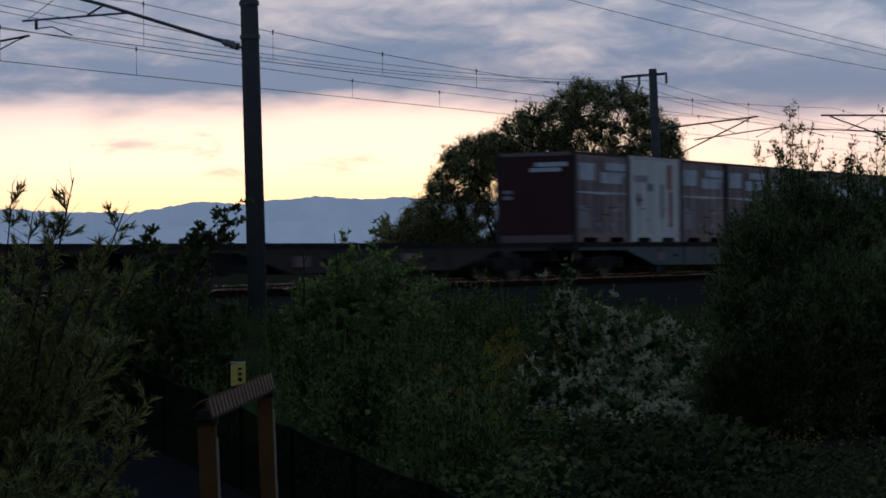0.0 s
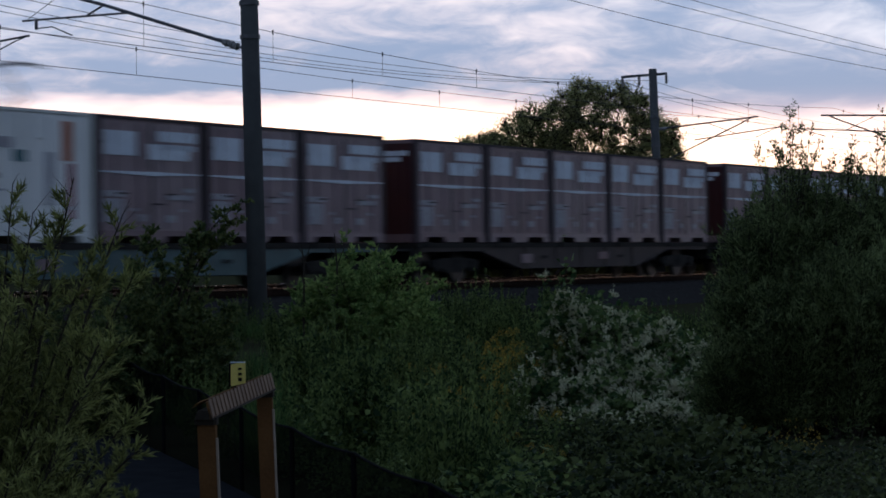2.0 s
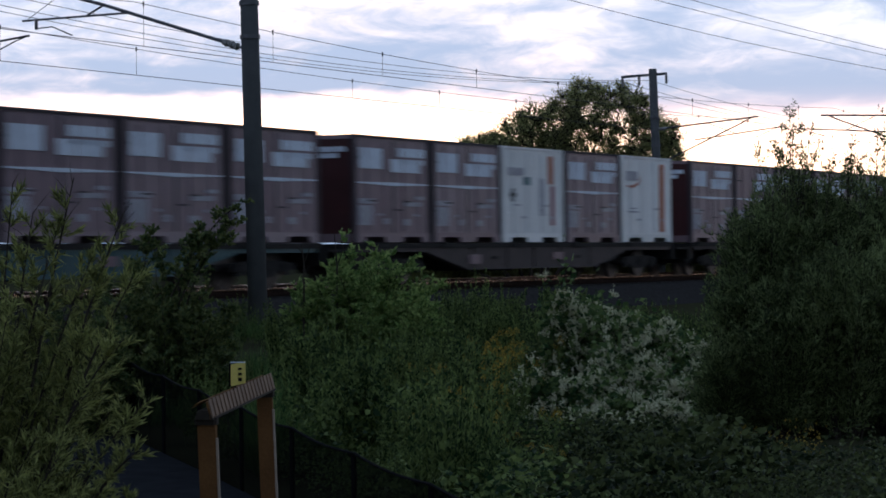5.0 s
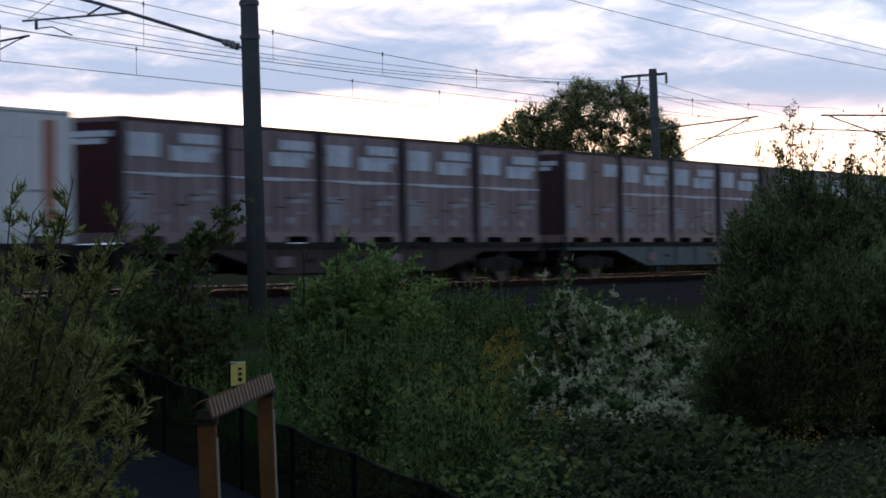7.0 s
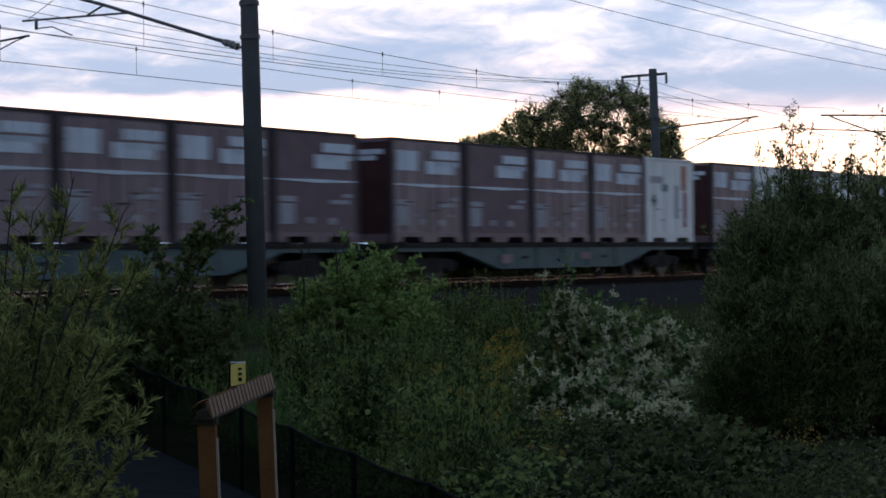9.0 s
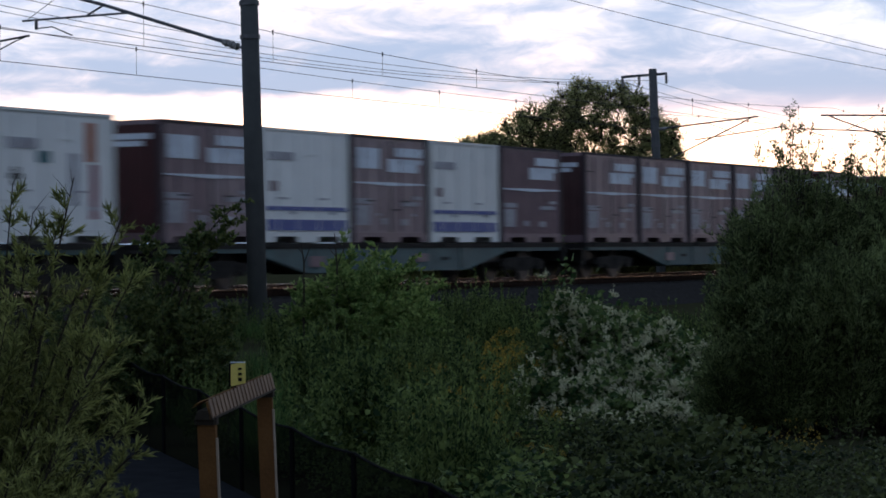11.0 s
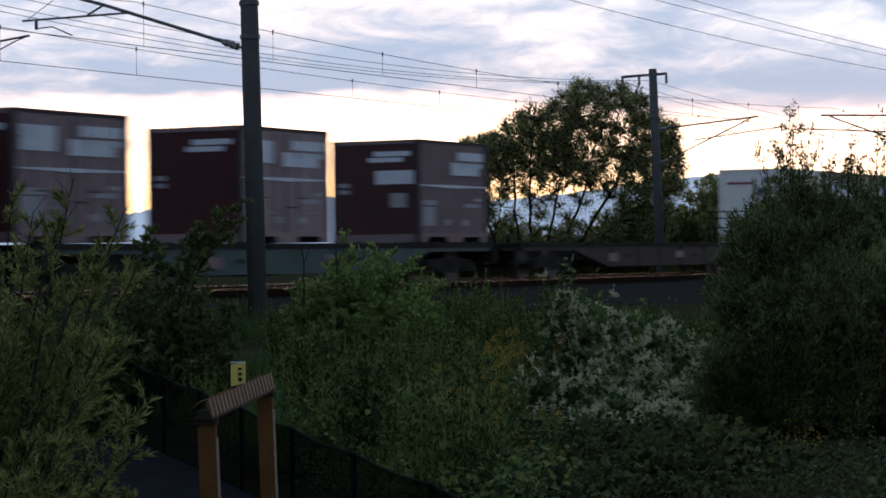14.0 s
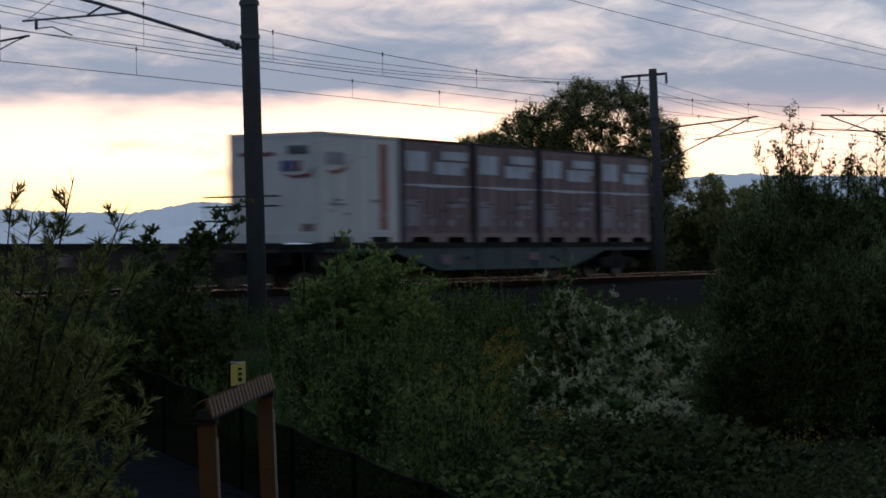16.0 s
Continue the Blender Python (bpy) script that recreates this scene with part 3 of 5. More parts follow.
def end_railing(w):
    """A tube railing across the leading end of a wagon."""
    rail = Shell()
    for y in (-0.2, 1.2):
        rail.tube([(-0.85, y, 0.8), (-0.85, y, 2.06)], 0.02, 6)
    for z in (1.52, 1.84, 2.06):
        rail.tube([(-0.85, -0.75 if z > 1.6 else -0.2, z), (-0.85, 1.3, z)], 0.02, 6)
    part("end_railing", rail, M_SEAM, w, "dark tube railing at the leading end")


def container_proto(style):
    """One 12-foot freight container: origin at its near lower corner facing the line of travel."""
    Lc, Wc, H0, H1 = 3.64, 2.45, 0.0, 2.5
    y0, y1 = -Wc / 2, Wc / 2
    steel = {"brown": M_BROWN, "bare": M_BROWN, "old": M_OLD, "pale": M_PALE, "white": M_WHITE, "blue": M_WHITE, "logo": M_WHITE, "dark": M_BROWN, "darkold": M_OLD}[style]
    white = style in ("white", "blue", "logo")
    c = empty("freight_container")
    body = Shell().box(0.05, Lc - 0.05, y0 + 0.05, y1 - 0.05, 0.16, H1 - 0.04)
    part("body", body, steel, c)
    for x in (0.0, Lc - 0.12):
        for y in (y0, y1 - 0.12):
            # Brown loads: shade of the gap between neighbours is painted on the posts.
            part("corner_post", Shell().box(x, x + 0.12, y, y + 0.12, 0.0, H1, 0.012), steel if white else M_SHADE_TRIM, c)
    a, z = 0.12, Lc - 0.12
    for y in (y0 + 0.004, y1 - 0.084):
        notched = [(a, 0.0), (0.45, 0.0), (0.5, 0.13), (1.4, 0.13), (1.45, 0.0), (2.25, 0.0), (2.3, 0.13), (3.2, 0.13), (3.25, 0.0), (z, 0.0), (z, 0.22), (a, 0.22)]
        part("bottom_rail", Shell().slab(notched, y, y + 0.08), steel, c)
        part("top_rail", Shell().box(a, z, y, y + 0.08, H1 - 0.06, H1 - 0.004), steel if white else M_SHADE_TRIM, c)
    for x in (0.004, Lc - 0.084):
        part("end_sill", Shell().box(x, x + 0.08, y0 + 0.12, y1 - 0.12, 0.0, 0.2), steel, c)
        part("end_header", Shell().box(x, x + 0.08, y0 + 0.12, y1 - 0.12, H1 - 0.1, H1 - 0.004), steel, c)
    near = Shell()
    if style in ("old", "darkold"):
        ring = []
        for i in range(17):
            x = 0.16 + i * 0.2
            ring += [(x, y0 + 0.05), (x + 0.03, y0 + 0.015), (x + 0.12, y0 + 0.015), (x + 0.15, y0 + 0.05)]
        near.prism(ring + [(Lc - 0.14, y0 + 0.06), (0.14, y0 + 0.06)], 0.225, H1 - 0.105)
        part("corrugation", near, steel, c)
    else:
        for i in range(2):
            x = 0.14 + i * (Lc / 2 - 0.12)
            door = Shell().box(x, x + Lc / 2 - 0.17, y0 + 0.022, y0 + 0.052, 0.235, H1 - 0.115)
            d = part("side_door", door, steel, c)
            for bx in (x + 0.45, x + 1.25):
                part("lock_rod", Shell().tube([(bx, y0 + 0.006, 0.26), (bx, y0 + 0.006, H1 - 0.14)], 0.016, 6), steel, d)
            for bz in (0.75, 1.95):
                part("hinge", Shell().box(x + 0.02, x + 0.42, y0 + 0.002, y0 + 0.02, bz, bz + 0.035), steel if white else M_SHADE_TRIM, d)
            part("hasp", Shell().box(x + 0.98, x + 1.16, y0 - 0.004, y0 + 0.012, 0.62, 0.68), M_FADED, d)
            part("handle", Shell().box(x + 0.5, x + 0.85, y0 - 0.004, y0 + 0.012, 0.95, 0.99), M_FADED if white else M_SHADE_TRIM, d)
        part("door_gap", Shell().box(Lc / 2 - 0.045, Lc / 2 + 0.045, y0 + 0.012, y0 + 0.052, 0.235, H1 - 0.115), steel if white else M_SHADE_TRIM, c, "dark gap strip between the two doors")
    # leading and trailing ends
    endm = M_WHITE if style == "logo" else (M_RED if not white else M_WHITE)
    for front in (1, 0):
        ring = []
        for i in range(9):
            y = y0 + 0.14 + i * 0.245
            ring += [(0.045, y), (0.02, y + 0.03), (0.02, y + 0.17), (0.045, y + 0.2)]
        ring = [(0.06, y0 + 0.125), *ring, (0.06, y1 - 0.125)]
        if not front:
            ring = [(Lc - x, y) for x, y in reversed(ring)]
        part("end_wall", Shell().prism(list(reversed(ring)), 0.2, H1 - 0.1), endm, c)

    def flag(x0, x1, z0, z1, m, y=y0 - 0.0015, name="marking"):
        part(name, Shell().box(x0, x1, y, y0 + 0.022, z0, z1), m, c)

    def end_flag(ya, yb, z0, z1, m):
        part("end_marking", Shell().box(0.008, 0.03, ya, yb, z0, z1), m, c)

    if style in ("brown", "bare", "old", "pale", "dark", "darkold"):
        if style in ("brown", "pale", "dark"):
            flag(0.26, 1.28, 1.72, 2.20, M_MARK)
        # two-part emblem, drawn as plain blocks
        if style != "pale":
            lg = Shell().box(2.05, 3.36, y0 - 0.0015, y0 + 0.022, 2.03, 2.24).box(1.72, 3.14, y0 - 0.0015, y0 + 0.022, 1.66, 1.97).box(2.05, 3.34, y0 - 0.0015, y0 + 0.022, 1.86, 1.975)
        else:
            lg = Shell().box(2.6, 3.45, y0 - 0.0015, y0 + 0.022, 1.85, 2.2)
        part("emblem", lg, M_MARK, c)
        if style != "pale":
            st = Shell().slab([(0.14, 1.375), (1.85, 1.33), (1.85, 1.415), (0.14, 1.40)], y0 - 0.0015, y0 + 0.022)
            st.slab([(1.85, 1.33), (Lc - 0.14, 1.375), (Lc - 0.14, 1.40), (1.85, 1.415)], y0 - 0.0015, y0 + 0.022)
            part("stripe", st, M_MARK, c)
        flag(0.2, 0.82, 0.40, 0.86, M_FADED)
        flag(0.2, 0.9, 0.90, 1.02, M_FADED)
        flag(2.35, 3.2, 0.86, 0.96, M_FADED)
        flag(2.9, 3.3, 1.02, 1.10, M_FADED)
        flag(1.35, 1.6, 0.42, 0.56, M_FADED)
        flag(2.3, 2.6, 0.40, 0.55, M_FADED)
        part("end_emblem", Shell().box(0.008, 0.03, y0 + 0.25, y0 + 1.25, 2.1, 2.22).box(0.008, 0.03, y0 + 0.45, y0 + 1.4, 1.96, 2.07), M_MARK, c)
        end_flag(y1 - 0.5, y1 - 0.2, 1.2, 1.3, M_FADED)
        end_flag(y1 - 0.5, y1 - 0.2, 1.36, 1.46, M_FADED)
        if style == "darkold":
            end_flag(y0 + 0.15, y0 + 1.2, 1.42, 1.75, M_MARK)
            end_flag(y0 + 0.35, y0 + 0.8, 0.85, 1.2, M_FADED)
    elif style == "white":
        flag(2.72, 3.0, 1.55, 2.3, M_ORANGE)
        flag(2.86, 3.06, 0.45, 1.5, M_REDMARK)
        flag(0.35, 1.2, 1.75, 1.95, M_FADED)
        flag(0.52, 0.66, 1.05, 1.4, M_SEAM)
        flag(0.42, 0.76, 1.18, 1.28, M_SEAM)
        flag(1.25, 1.6, 1.5, 1.72, M_TEAL)
        flag(2.2, 2.45, 0.7, 1.7, M_FADED)
    elif style == "blue":
        flag(0.15, Lc - 0.15, 0.26, 0.50, M_BLUE)
        flag(0.15, Lc - 0.15, 0.70, 0.79, M_BLUE)
        flag(0.25, 1.25, 1.80, 1.98, M_FADED)
        flag(0.3, 0.62, 1.12, 1.34, M_OLD)
    elif style == "logo":
        flag(2.75, 3.1, 0.3, 2.3, M_ORANGE)
        swoosh = [(0.3, 1.62), (0.75, 1.56), (1.15, 1.66), (1.38, 1.9), (1.2, 1.74), (0.8, 1.65)]
        part("emblem", Shell().slab(swoosh, y0 - 0.0015, y0 + 0.022), M_ORANGE, c, "orange curved emblem")
        flag(0.35, 1.1, 1.78, 2.05, M_FADED)
        flag(0.45, 1.15, 0.85, 0.9, M_FADED)
        vent = part("end_vent", Shell().box(0.006, 0.03, y0 + 0.3, y0 + 0.85, 2.0, 2.2), M_FADED, c, "grey louvred vent")
        for k in range(4):
            part("louvre", Shell().box(0.0, 0.02, y0 + 0.32, y0 + 0.83, 2.02 + 0.045 * k, 2.04 + 0.045 * k), M_SEAM, vent)
        for k in range(3):
            part("emblem_block", Shell().box(0.004, 0.03, y0 + 0.5 + 0.19 * k, y0 + 0.64 + 0.19 * k, 1.62, 1.86), M_BLUE if k else M_REDMARK, c)
        bow = [(y0 + 0.12, 1.72), (y0 + 0.3, 1.56), (y0 + 0.7, 1.52), (y0 + 1.05, 1.58), (y0 + 0.7, 1.46), (y0 + 0.25, 1.48)]
        part("end_emblem", Shell().add([(0.004, y, z) for y, z in bow] + [(0.03, y, z) for y, z in bow],
             [tuple(range(6)), tuple(range(11, 5, -1))] + [(k, 6 + k, 6 + (k + 1) % 6, (k + 1) % 6) for k in range(6)]), M_REDMARK, c, "red curved emblem")
        end_flag(y0 + 1.2, y0 + 2.15, 1.98, 2.06, M_REDMARK)
        end_flag(y0 + 0.15, y0 + 0.5, 0.25, 0.42, M_PALE)
    return c


LABELS = {"brown": "red brown steel freight container with white markings", "bare": "red brown steel freight container, markings half missing",
          "old": "faded brown corrugated steel freight container", "pale": "pale sun-bleached brown steel freight container",
          "white": "off-white steel freight container with orange stripe", "blue": "cream freight container with two blue bands near its foot",
          "logo": "white freight container with red emblem on its end", "dark": "dark red brown container with a white end emblem",
          "darkold": "dark ribbed brown container with white end marking"}
LOADS = {0: "bwbbb", 1: "bbbbb", 2: "bbbbb", 3: "bbwbl", 4: "bnbbb", 5: "pbbbo", 6: "bobbw", 7: "bubuo", 8: "nbbbo", 9: "b.d.k", 10: ".....", 11: "lbbbb", -1: ".....", -2: "....."}
CODE = {"b": "brown", "n": "bare", "o": "old", "p": "pale", "w": "white", "u": "blue", "l": "logo", "d": "dark", "k": "darkold"}
SHIFT = {(9, 0): 0.55, (9, 2): 0.5, (9, 4): 0.27}     # loads that stand a little forward of their place
FREIGHT = []     # (thing, place along the train)
CARS = []


def make_freight():
    wagons = [wagon_proto(M_FRAME_BLUE, "grey blue flat container wagon on two bogies"), wagon_proto(M_FRAME_BROWN, "rusty brown flat container wagon on two bogies")]
    protos, used = {}, [False, False]
    for k in sorted(LOADS):
        j = 1 if k in (1, 3, 4, 10, -1, -2) else 0
        w = copy_thing(wagons[j], Matrix()) if used[j] else wagons[j]
        used[j] = True
        if not LOADS[k].strip("."):
            w["label"] = "empty " + w["label"]
        if k == 11:
            end_railing(w)
        FREIGHT.append((w, k * PITCH - 0.1, 0.0))
        for i, code in enumerate(LOADS[k]):
            if code == ".":
                continue
            style = CODE[code]
            if style in protos:
                c = copy_thing(protos[style], Matrix())
            else:
                c = protos[style] = container_proto(style)
                tagged(c, LABELS[style], "container", "containers on the freight train")
            FREIGHT.append((c, k * PITCH + i * SLOT - SHIFT.get((k, i), 0.0), 1.02))


make_freight()

# ---- passenger train ----


def passenger_car(front):
    """A steel commuter car, its leading end at x = 0 and its body towards -x."""
    c = empty("passenger_car")
    Lc, h = 20.0, 3.55
    prof = [(-1.40, 0.35), (-1.46, 1.0), (-1.46, 2.2), (-1.40, 2.95), (-1.22, 3.32), (-0.75, 3.50), (0, 3.56)]
    prof = prof + [(-y, z) for y, z in reversed(prof[:-1])]
    xs = [(-Lc + 0.15, 1.0, 1.0), (-1.7 if front else -0.15, 1.0, 1.0)]
    if front:
        xs += [(-1.25, 0.995, 1.01)]

    def hull(stations):
        s = Shell()
        n = len(prof)
        verts, faces = [], []
        for x, k, kz in stations:
            verts += [(x, y * k, 0.35 + (z - 0.35) * kz) for y, z in prof]
        for i in range(len(stations) - 1):
            for j in range(n):
                faces.append((i * n + j, (i + 1) * n + j, (i + 1) * n + (j + 1) % n, i * n + (j + 1) % n))
        faces += [tuple(reversed(range(n))), tuple(range(len(verts) - n, len(verts)))]
        return s.add(verts, [tuple(reversed(f)) for f in faces])

    part("car_body", hull(xs), M_SILVER, c)
    if front:
        part("nose", hull([(-1.25, 0.99, 1.0), (-1.0, 0.985, 1.0), (-0.55, 0.95, 0.98), (-0.22, 0.86, 0.93), (-0.04, 0.74, 0.85), (0.0, 0.6, 0.75)]), M_GLASS, c, "black glazed front mask", True)
    xb = -1.8 if front else -0.2
    for y in (-1.472, 1.464):
        part("teal_band", Shell().box(-Lc + 0.2, xb, y, y + 0.008, 1.70, 1.85), M_TEAL, c, "teal stripe below the windows")
        part("blue_band", Shell().box(-Lc + 0.2, xb, y, y + 0.008, 1.53, 1.69), M_BLUE, c, "blue stripe below the windows")
        part("skirt", Shell().box(-Lc + 0.2, xb, y, y + 0.008, 0.36, 1.43), M_BOGIE, c, "dark lower skirt")
        for k in range(5):
            part("louvre", Shell().box(-10.7, -9.8, y * 0.97 - 0.005, y * 0.97 + 0.005, 2.78 + 0.035 * k, 2.795 + 0.035 * k), M_SEAM, c)
    doors = (-10.0, -16.6) if front else (-3.4, -10.0, -16.6)
    for y in (-1.475, 1.462):
        for d in doors:
            dd = part("side_door", Shell().box(d - 0.68, d + 0.68, y, y + 0.012, 1.38, 2.66), M_CAB, c)
            for a in (-0.52, 0.1):
                part("door_window", Shell().box(d + a, d + a + 0.42, y - 0.004, y + 0.016, 1.86, 2.5), M_LIT if d > -15 else M_FADED, dd)
        for a, b in ((-6.4, -4.2), (-9.2, -6.5), (-12.4, -10.8), (-14.6, -12.5)):
            part("car_window", Shell().box(a, b, y, y + 0.012, 1.86, 2.52), M_LIT, c, "lit window")
            part("ceiling_light", Shell().box(a + 0.04, b - 0.04, y - 0.003, y + 0.012, 2.49, 2.55), M_TUBE, c, "bright light strip at the window head")
    sign = part("led_sign", Shell().box(-15.6, -14.95, -1.452, -1.40, 2.74, 2.9), M_LED, c, "glowing red sign bar")
    ac = Shell()
    ring = [(-12.6, 3.5), (-12.3, 3.82), (-11.9, 3.92), (-9.2, 3.92), (-8.8, 3.82), (-8.4, 3.5)]
    ac.slab(ring, -0.95, 0.95)
    part("roof_unit", ac, M_ROOF, c, "grey roof air unit")
    part("roof_vent", Shell().box(-17.2, -15.9, -0.6, 0.6, 3.5, 3.68, 0.05), M_ROOF, c)
    part("roof_vent", Shell().box(-4.9, -4.1, -0.5, 0.5, 3.5, 3.66, 0.05), M_ROOF, c)
    part("roof_edge", Shell().box(-Lc + 0.2, xb - 1.4, -1.20, -1.12, 3.37, 3.44), M_ROOF, c)
    under = Shell()
    for a, b in ((-7.0, -5.2), (-10.4, -7.3), (-13.5, -11.0)):
        under.box(a, b, -1.2, 1.2, 0.25, 0.9, 0.04)
    part("underfloor_box", under, M_BOGIE, c)
    for xc in (-3.0, -17.0):
        f = Shell()
        for y in (-1.05, 0.95):
            f.box(xc - 1.5, xc + 1.5, y, y + 0.1, 0.4, 0.62, 0.03)
        part("bogie_frame", f, M_BOGIE, c)
        for ax in (xc - 1.05, xc + 1.05):
            g = Shell()
            for y0, y1 in ((-0.64, -0.5), (0.5, 0.64)):
                g.disc(0, y0, y1, 0, [(0, 0.36), (0, 0.43), (1, 0.44), (1, 0.36)], 20)
            ws = part("wheelset", g, M_WHEEL, c)
            ws.matrix_parent_inverse = Matrix.Translation((ax, 0, 0.43))
    if front:
        part("windscreen", Shell().add([(0.015, -0.72, 1.55), (0.015, 0.72, 1.55), (-0.10, 0.8, 2.55), (-0.10, -0.8, 2.55), (-0.1, -0.72, 1.55), (-0.1, 0.72, 1.55), (-0.22, 0.8, 2.55), (-0.22, -0.8, 2.55)],
             [(0, 1, 2, 3), (4, 7, 6, 5), (0, 3, 7, 4), (1, 5, 6, 2), (3, 2, 6, 7), (0, 4, 5, 1)]), M_GLASS, c)
        for y in (-0.7, 0.7):
            part("front_lamp", Shell().box(-0.01, 0.012, y - 0.14, y + 0.14, 1.05, 1.22, 0.004), M_HEAD, c)
        part("roof_shroud", Shell().slab([(-3.6, 3.5), (-2.6, 3.72), (-1.9, 3.82), (-1.3, 3.82), (-0.85, 3.72), (-0.45, 3.5), (-0.2, 3.2), (-0.25, 3.0), (-2.0, 3.2)], -0.95, 0.95), M_CAB, c, "rounded white cab roof")
        part("cab_window", Shell().box(-3.3, -1.72, -1.475, -1.463, 1.9, 2.5), M_LIT, c, "lit cab side window")
        part("cab_door", Shell().box(-4.05, -3.45, -1.474, -1.462, 1.45, 2.66), M_CAB, c)
    gang = Shell().box(-Lc - 0.15, -Lc + 0.2, -0.6, 0.6, 0.9, 3.2, 0.05)
    part("gangway", gang, M_SEAM, c, "black rubber gangway")
    tagged(c, "silver commuter train car with lit windows and blue stripe", "train car", "cars of the passenger train")
    return c


def add_pantograph(c, x):
    p = Shell()
    p.tube([(x - 0.8, -0.5, 3.6), (x + 0.55, -0.1, 4.25), (x - 0.15, -0.1, 4.9)], 0.025, 6)
    p.tube([(x - 0.8, 0.5, 3.6), (x + 0.55, 0.1, 4.25), (x - 0.15, 0.1, 4.9)], 0.025, 6)
    for d in (-0.2, 0.1):
        p.tube([(x + d, -0.95, 4.82), (x + d, -0.7, 4.95), (x + d, 0.7, 4.95), (x + d, 0.95, 4.82)], 0.025, 6)
    p.box(x - 1.0, x + 0.5, -0.6, 0.6, 3.55, 3.62)
    part("pantograph", p, M_GALV, c)


def make_passenger():
    lead = passenger_car(True)
    mid = passenger_car(False)
    second = copy_thing(mid, Matrix())
    fourth, fifth = copy_thing(mid, Matrix()), copy_thing(mid, Matrix())
    add_pantograph(fourth, -0.6)
    for i, c in enumerate((lead, mid, second, fourth, fifth)):
        CARS.append((c, -20.3 * i))


make_passenger()

# ---- plants ----
RNG = np.random.default_rng(7)


def unit(a):
    return a / np.maximum(np.linalg.norm(a, axis=-1, keepdims=True), 1e-9)


def leaf_arrays(P, D, L, W):
    """Pointed, slightly folded leaves at the places P along D."""
    n = len(P)
    r = unit(RNG.normal(size=(n, 3)))
    S = unit(np.cross(D, r))
    N = np.cross(S, D)
    L, W = np.broadcast_to(L, n)[:, None], np.broadcast_to(W, n)[:, None]
    v = np.stack([P, P + D * L * 0.42 + S * W * 0.5 + N * W * 0.18, P + D * L - N * L * 0.12, P + D * L * 0.42 - S * W * 0.5 + N * W * 0.18], axis=1)
    return v.reshape(-1, 3)


def quads_for(v):
    return np.arange(len(v)).reshape(-1, 4)


def tube_arrays(paths, radii, sides=4):
    """Tubes along many paths of equal length: paths (n, m, 3), radii (n, m)."""
    n, m, _ = paths.shape
    d = unit(np.gradient(paths, axis=1))
    a = unit(np.cross(d, np.array([0.31, 0.93, 0.17])))
    b = np.cross(d, a)
    w = np.arange(sides) * 2 * np.pi / sides
    ring = a[:, :, None, :] * np.cos(w)[None, None, :, None] + b[:, :, None, :] * np.sin(w)[None, None, :, None]
    v = (paths[:, :, None, :] + ring * radii[:, :, None, None]).reshape(-1, 3)
    i, j, k = np.meshgrid(np.arange(n), np.arange(m - 1), np.arange(sides), indexing="ij")
    base = i * m * sides + j * sides
    q = np.stack([base + k, base + (k + 1) % sides, base + sides + (k + 1) % sides, base + sides + k], axis=-1).reshape(-1, 4)
    return v, q


def bent_stems(base, H, R, n, lean=1.0, low=0.55, spread=0.25, taper=0.25):
    """Stems that fan out of the ground and bend upwards."""
    az = RNG.uniform(0, 2 * np.pi, n)
    rr = R * np.sqrt(RNG.uniform(0, 1, n)) * lean
    hh = H * RNG.uniform(low, 1.0, n) * (1.0 - taper * (rr / max(R, 1e-6)) ** 2)
    u = np.linspace(0, 1, 8)[None, :]
    foot = np.stack([np.cos(az), np.sin(az)], 1) * (rr * spread)[:, None]
    x = base[0] + foot[:, :1] + np.cos(az)[:, None] * rr[:, None] * u ** 1.4 * (1 - spread)
    y = base[1] + foot[:, 1:] + np.sin(az)[:, None] * rr[:, None] * u ** 1.4 * (1 - spread)
    z = base[2] + hh[:, None] * u
    p = np.stack([x, y, z], -1)
    p += np.cumsum(RNG.normal(size=p.shape) * 0.012 * H, axis=1) * (u[..., None] ** 0.5) * 0.6
    return p


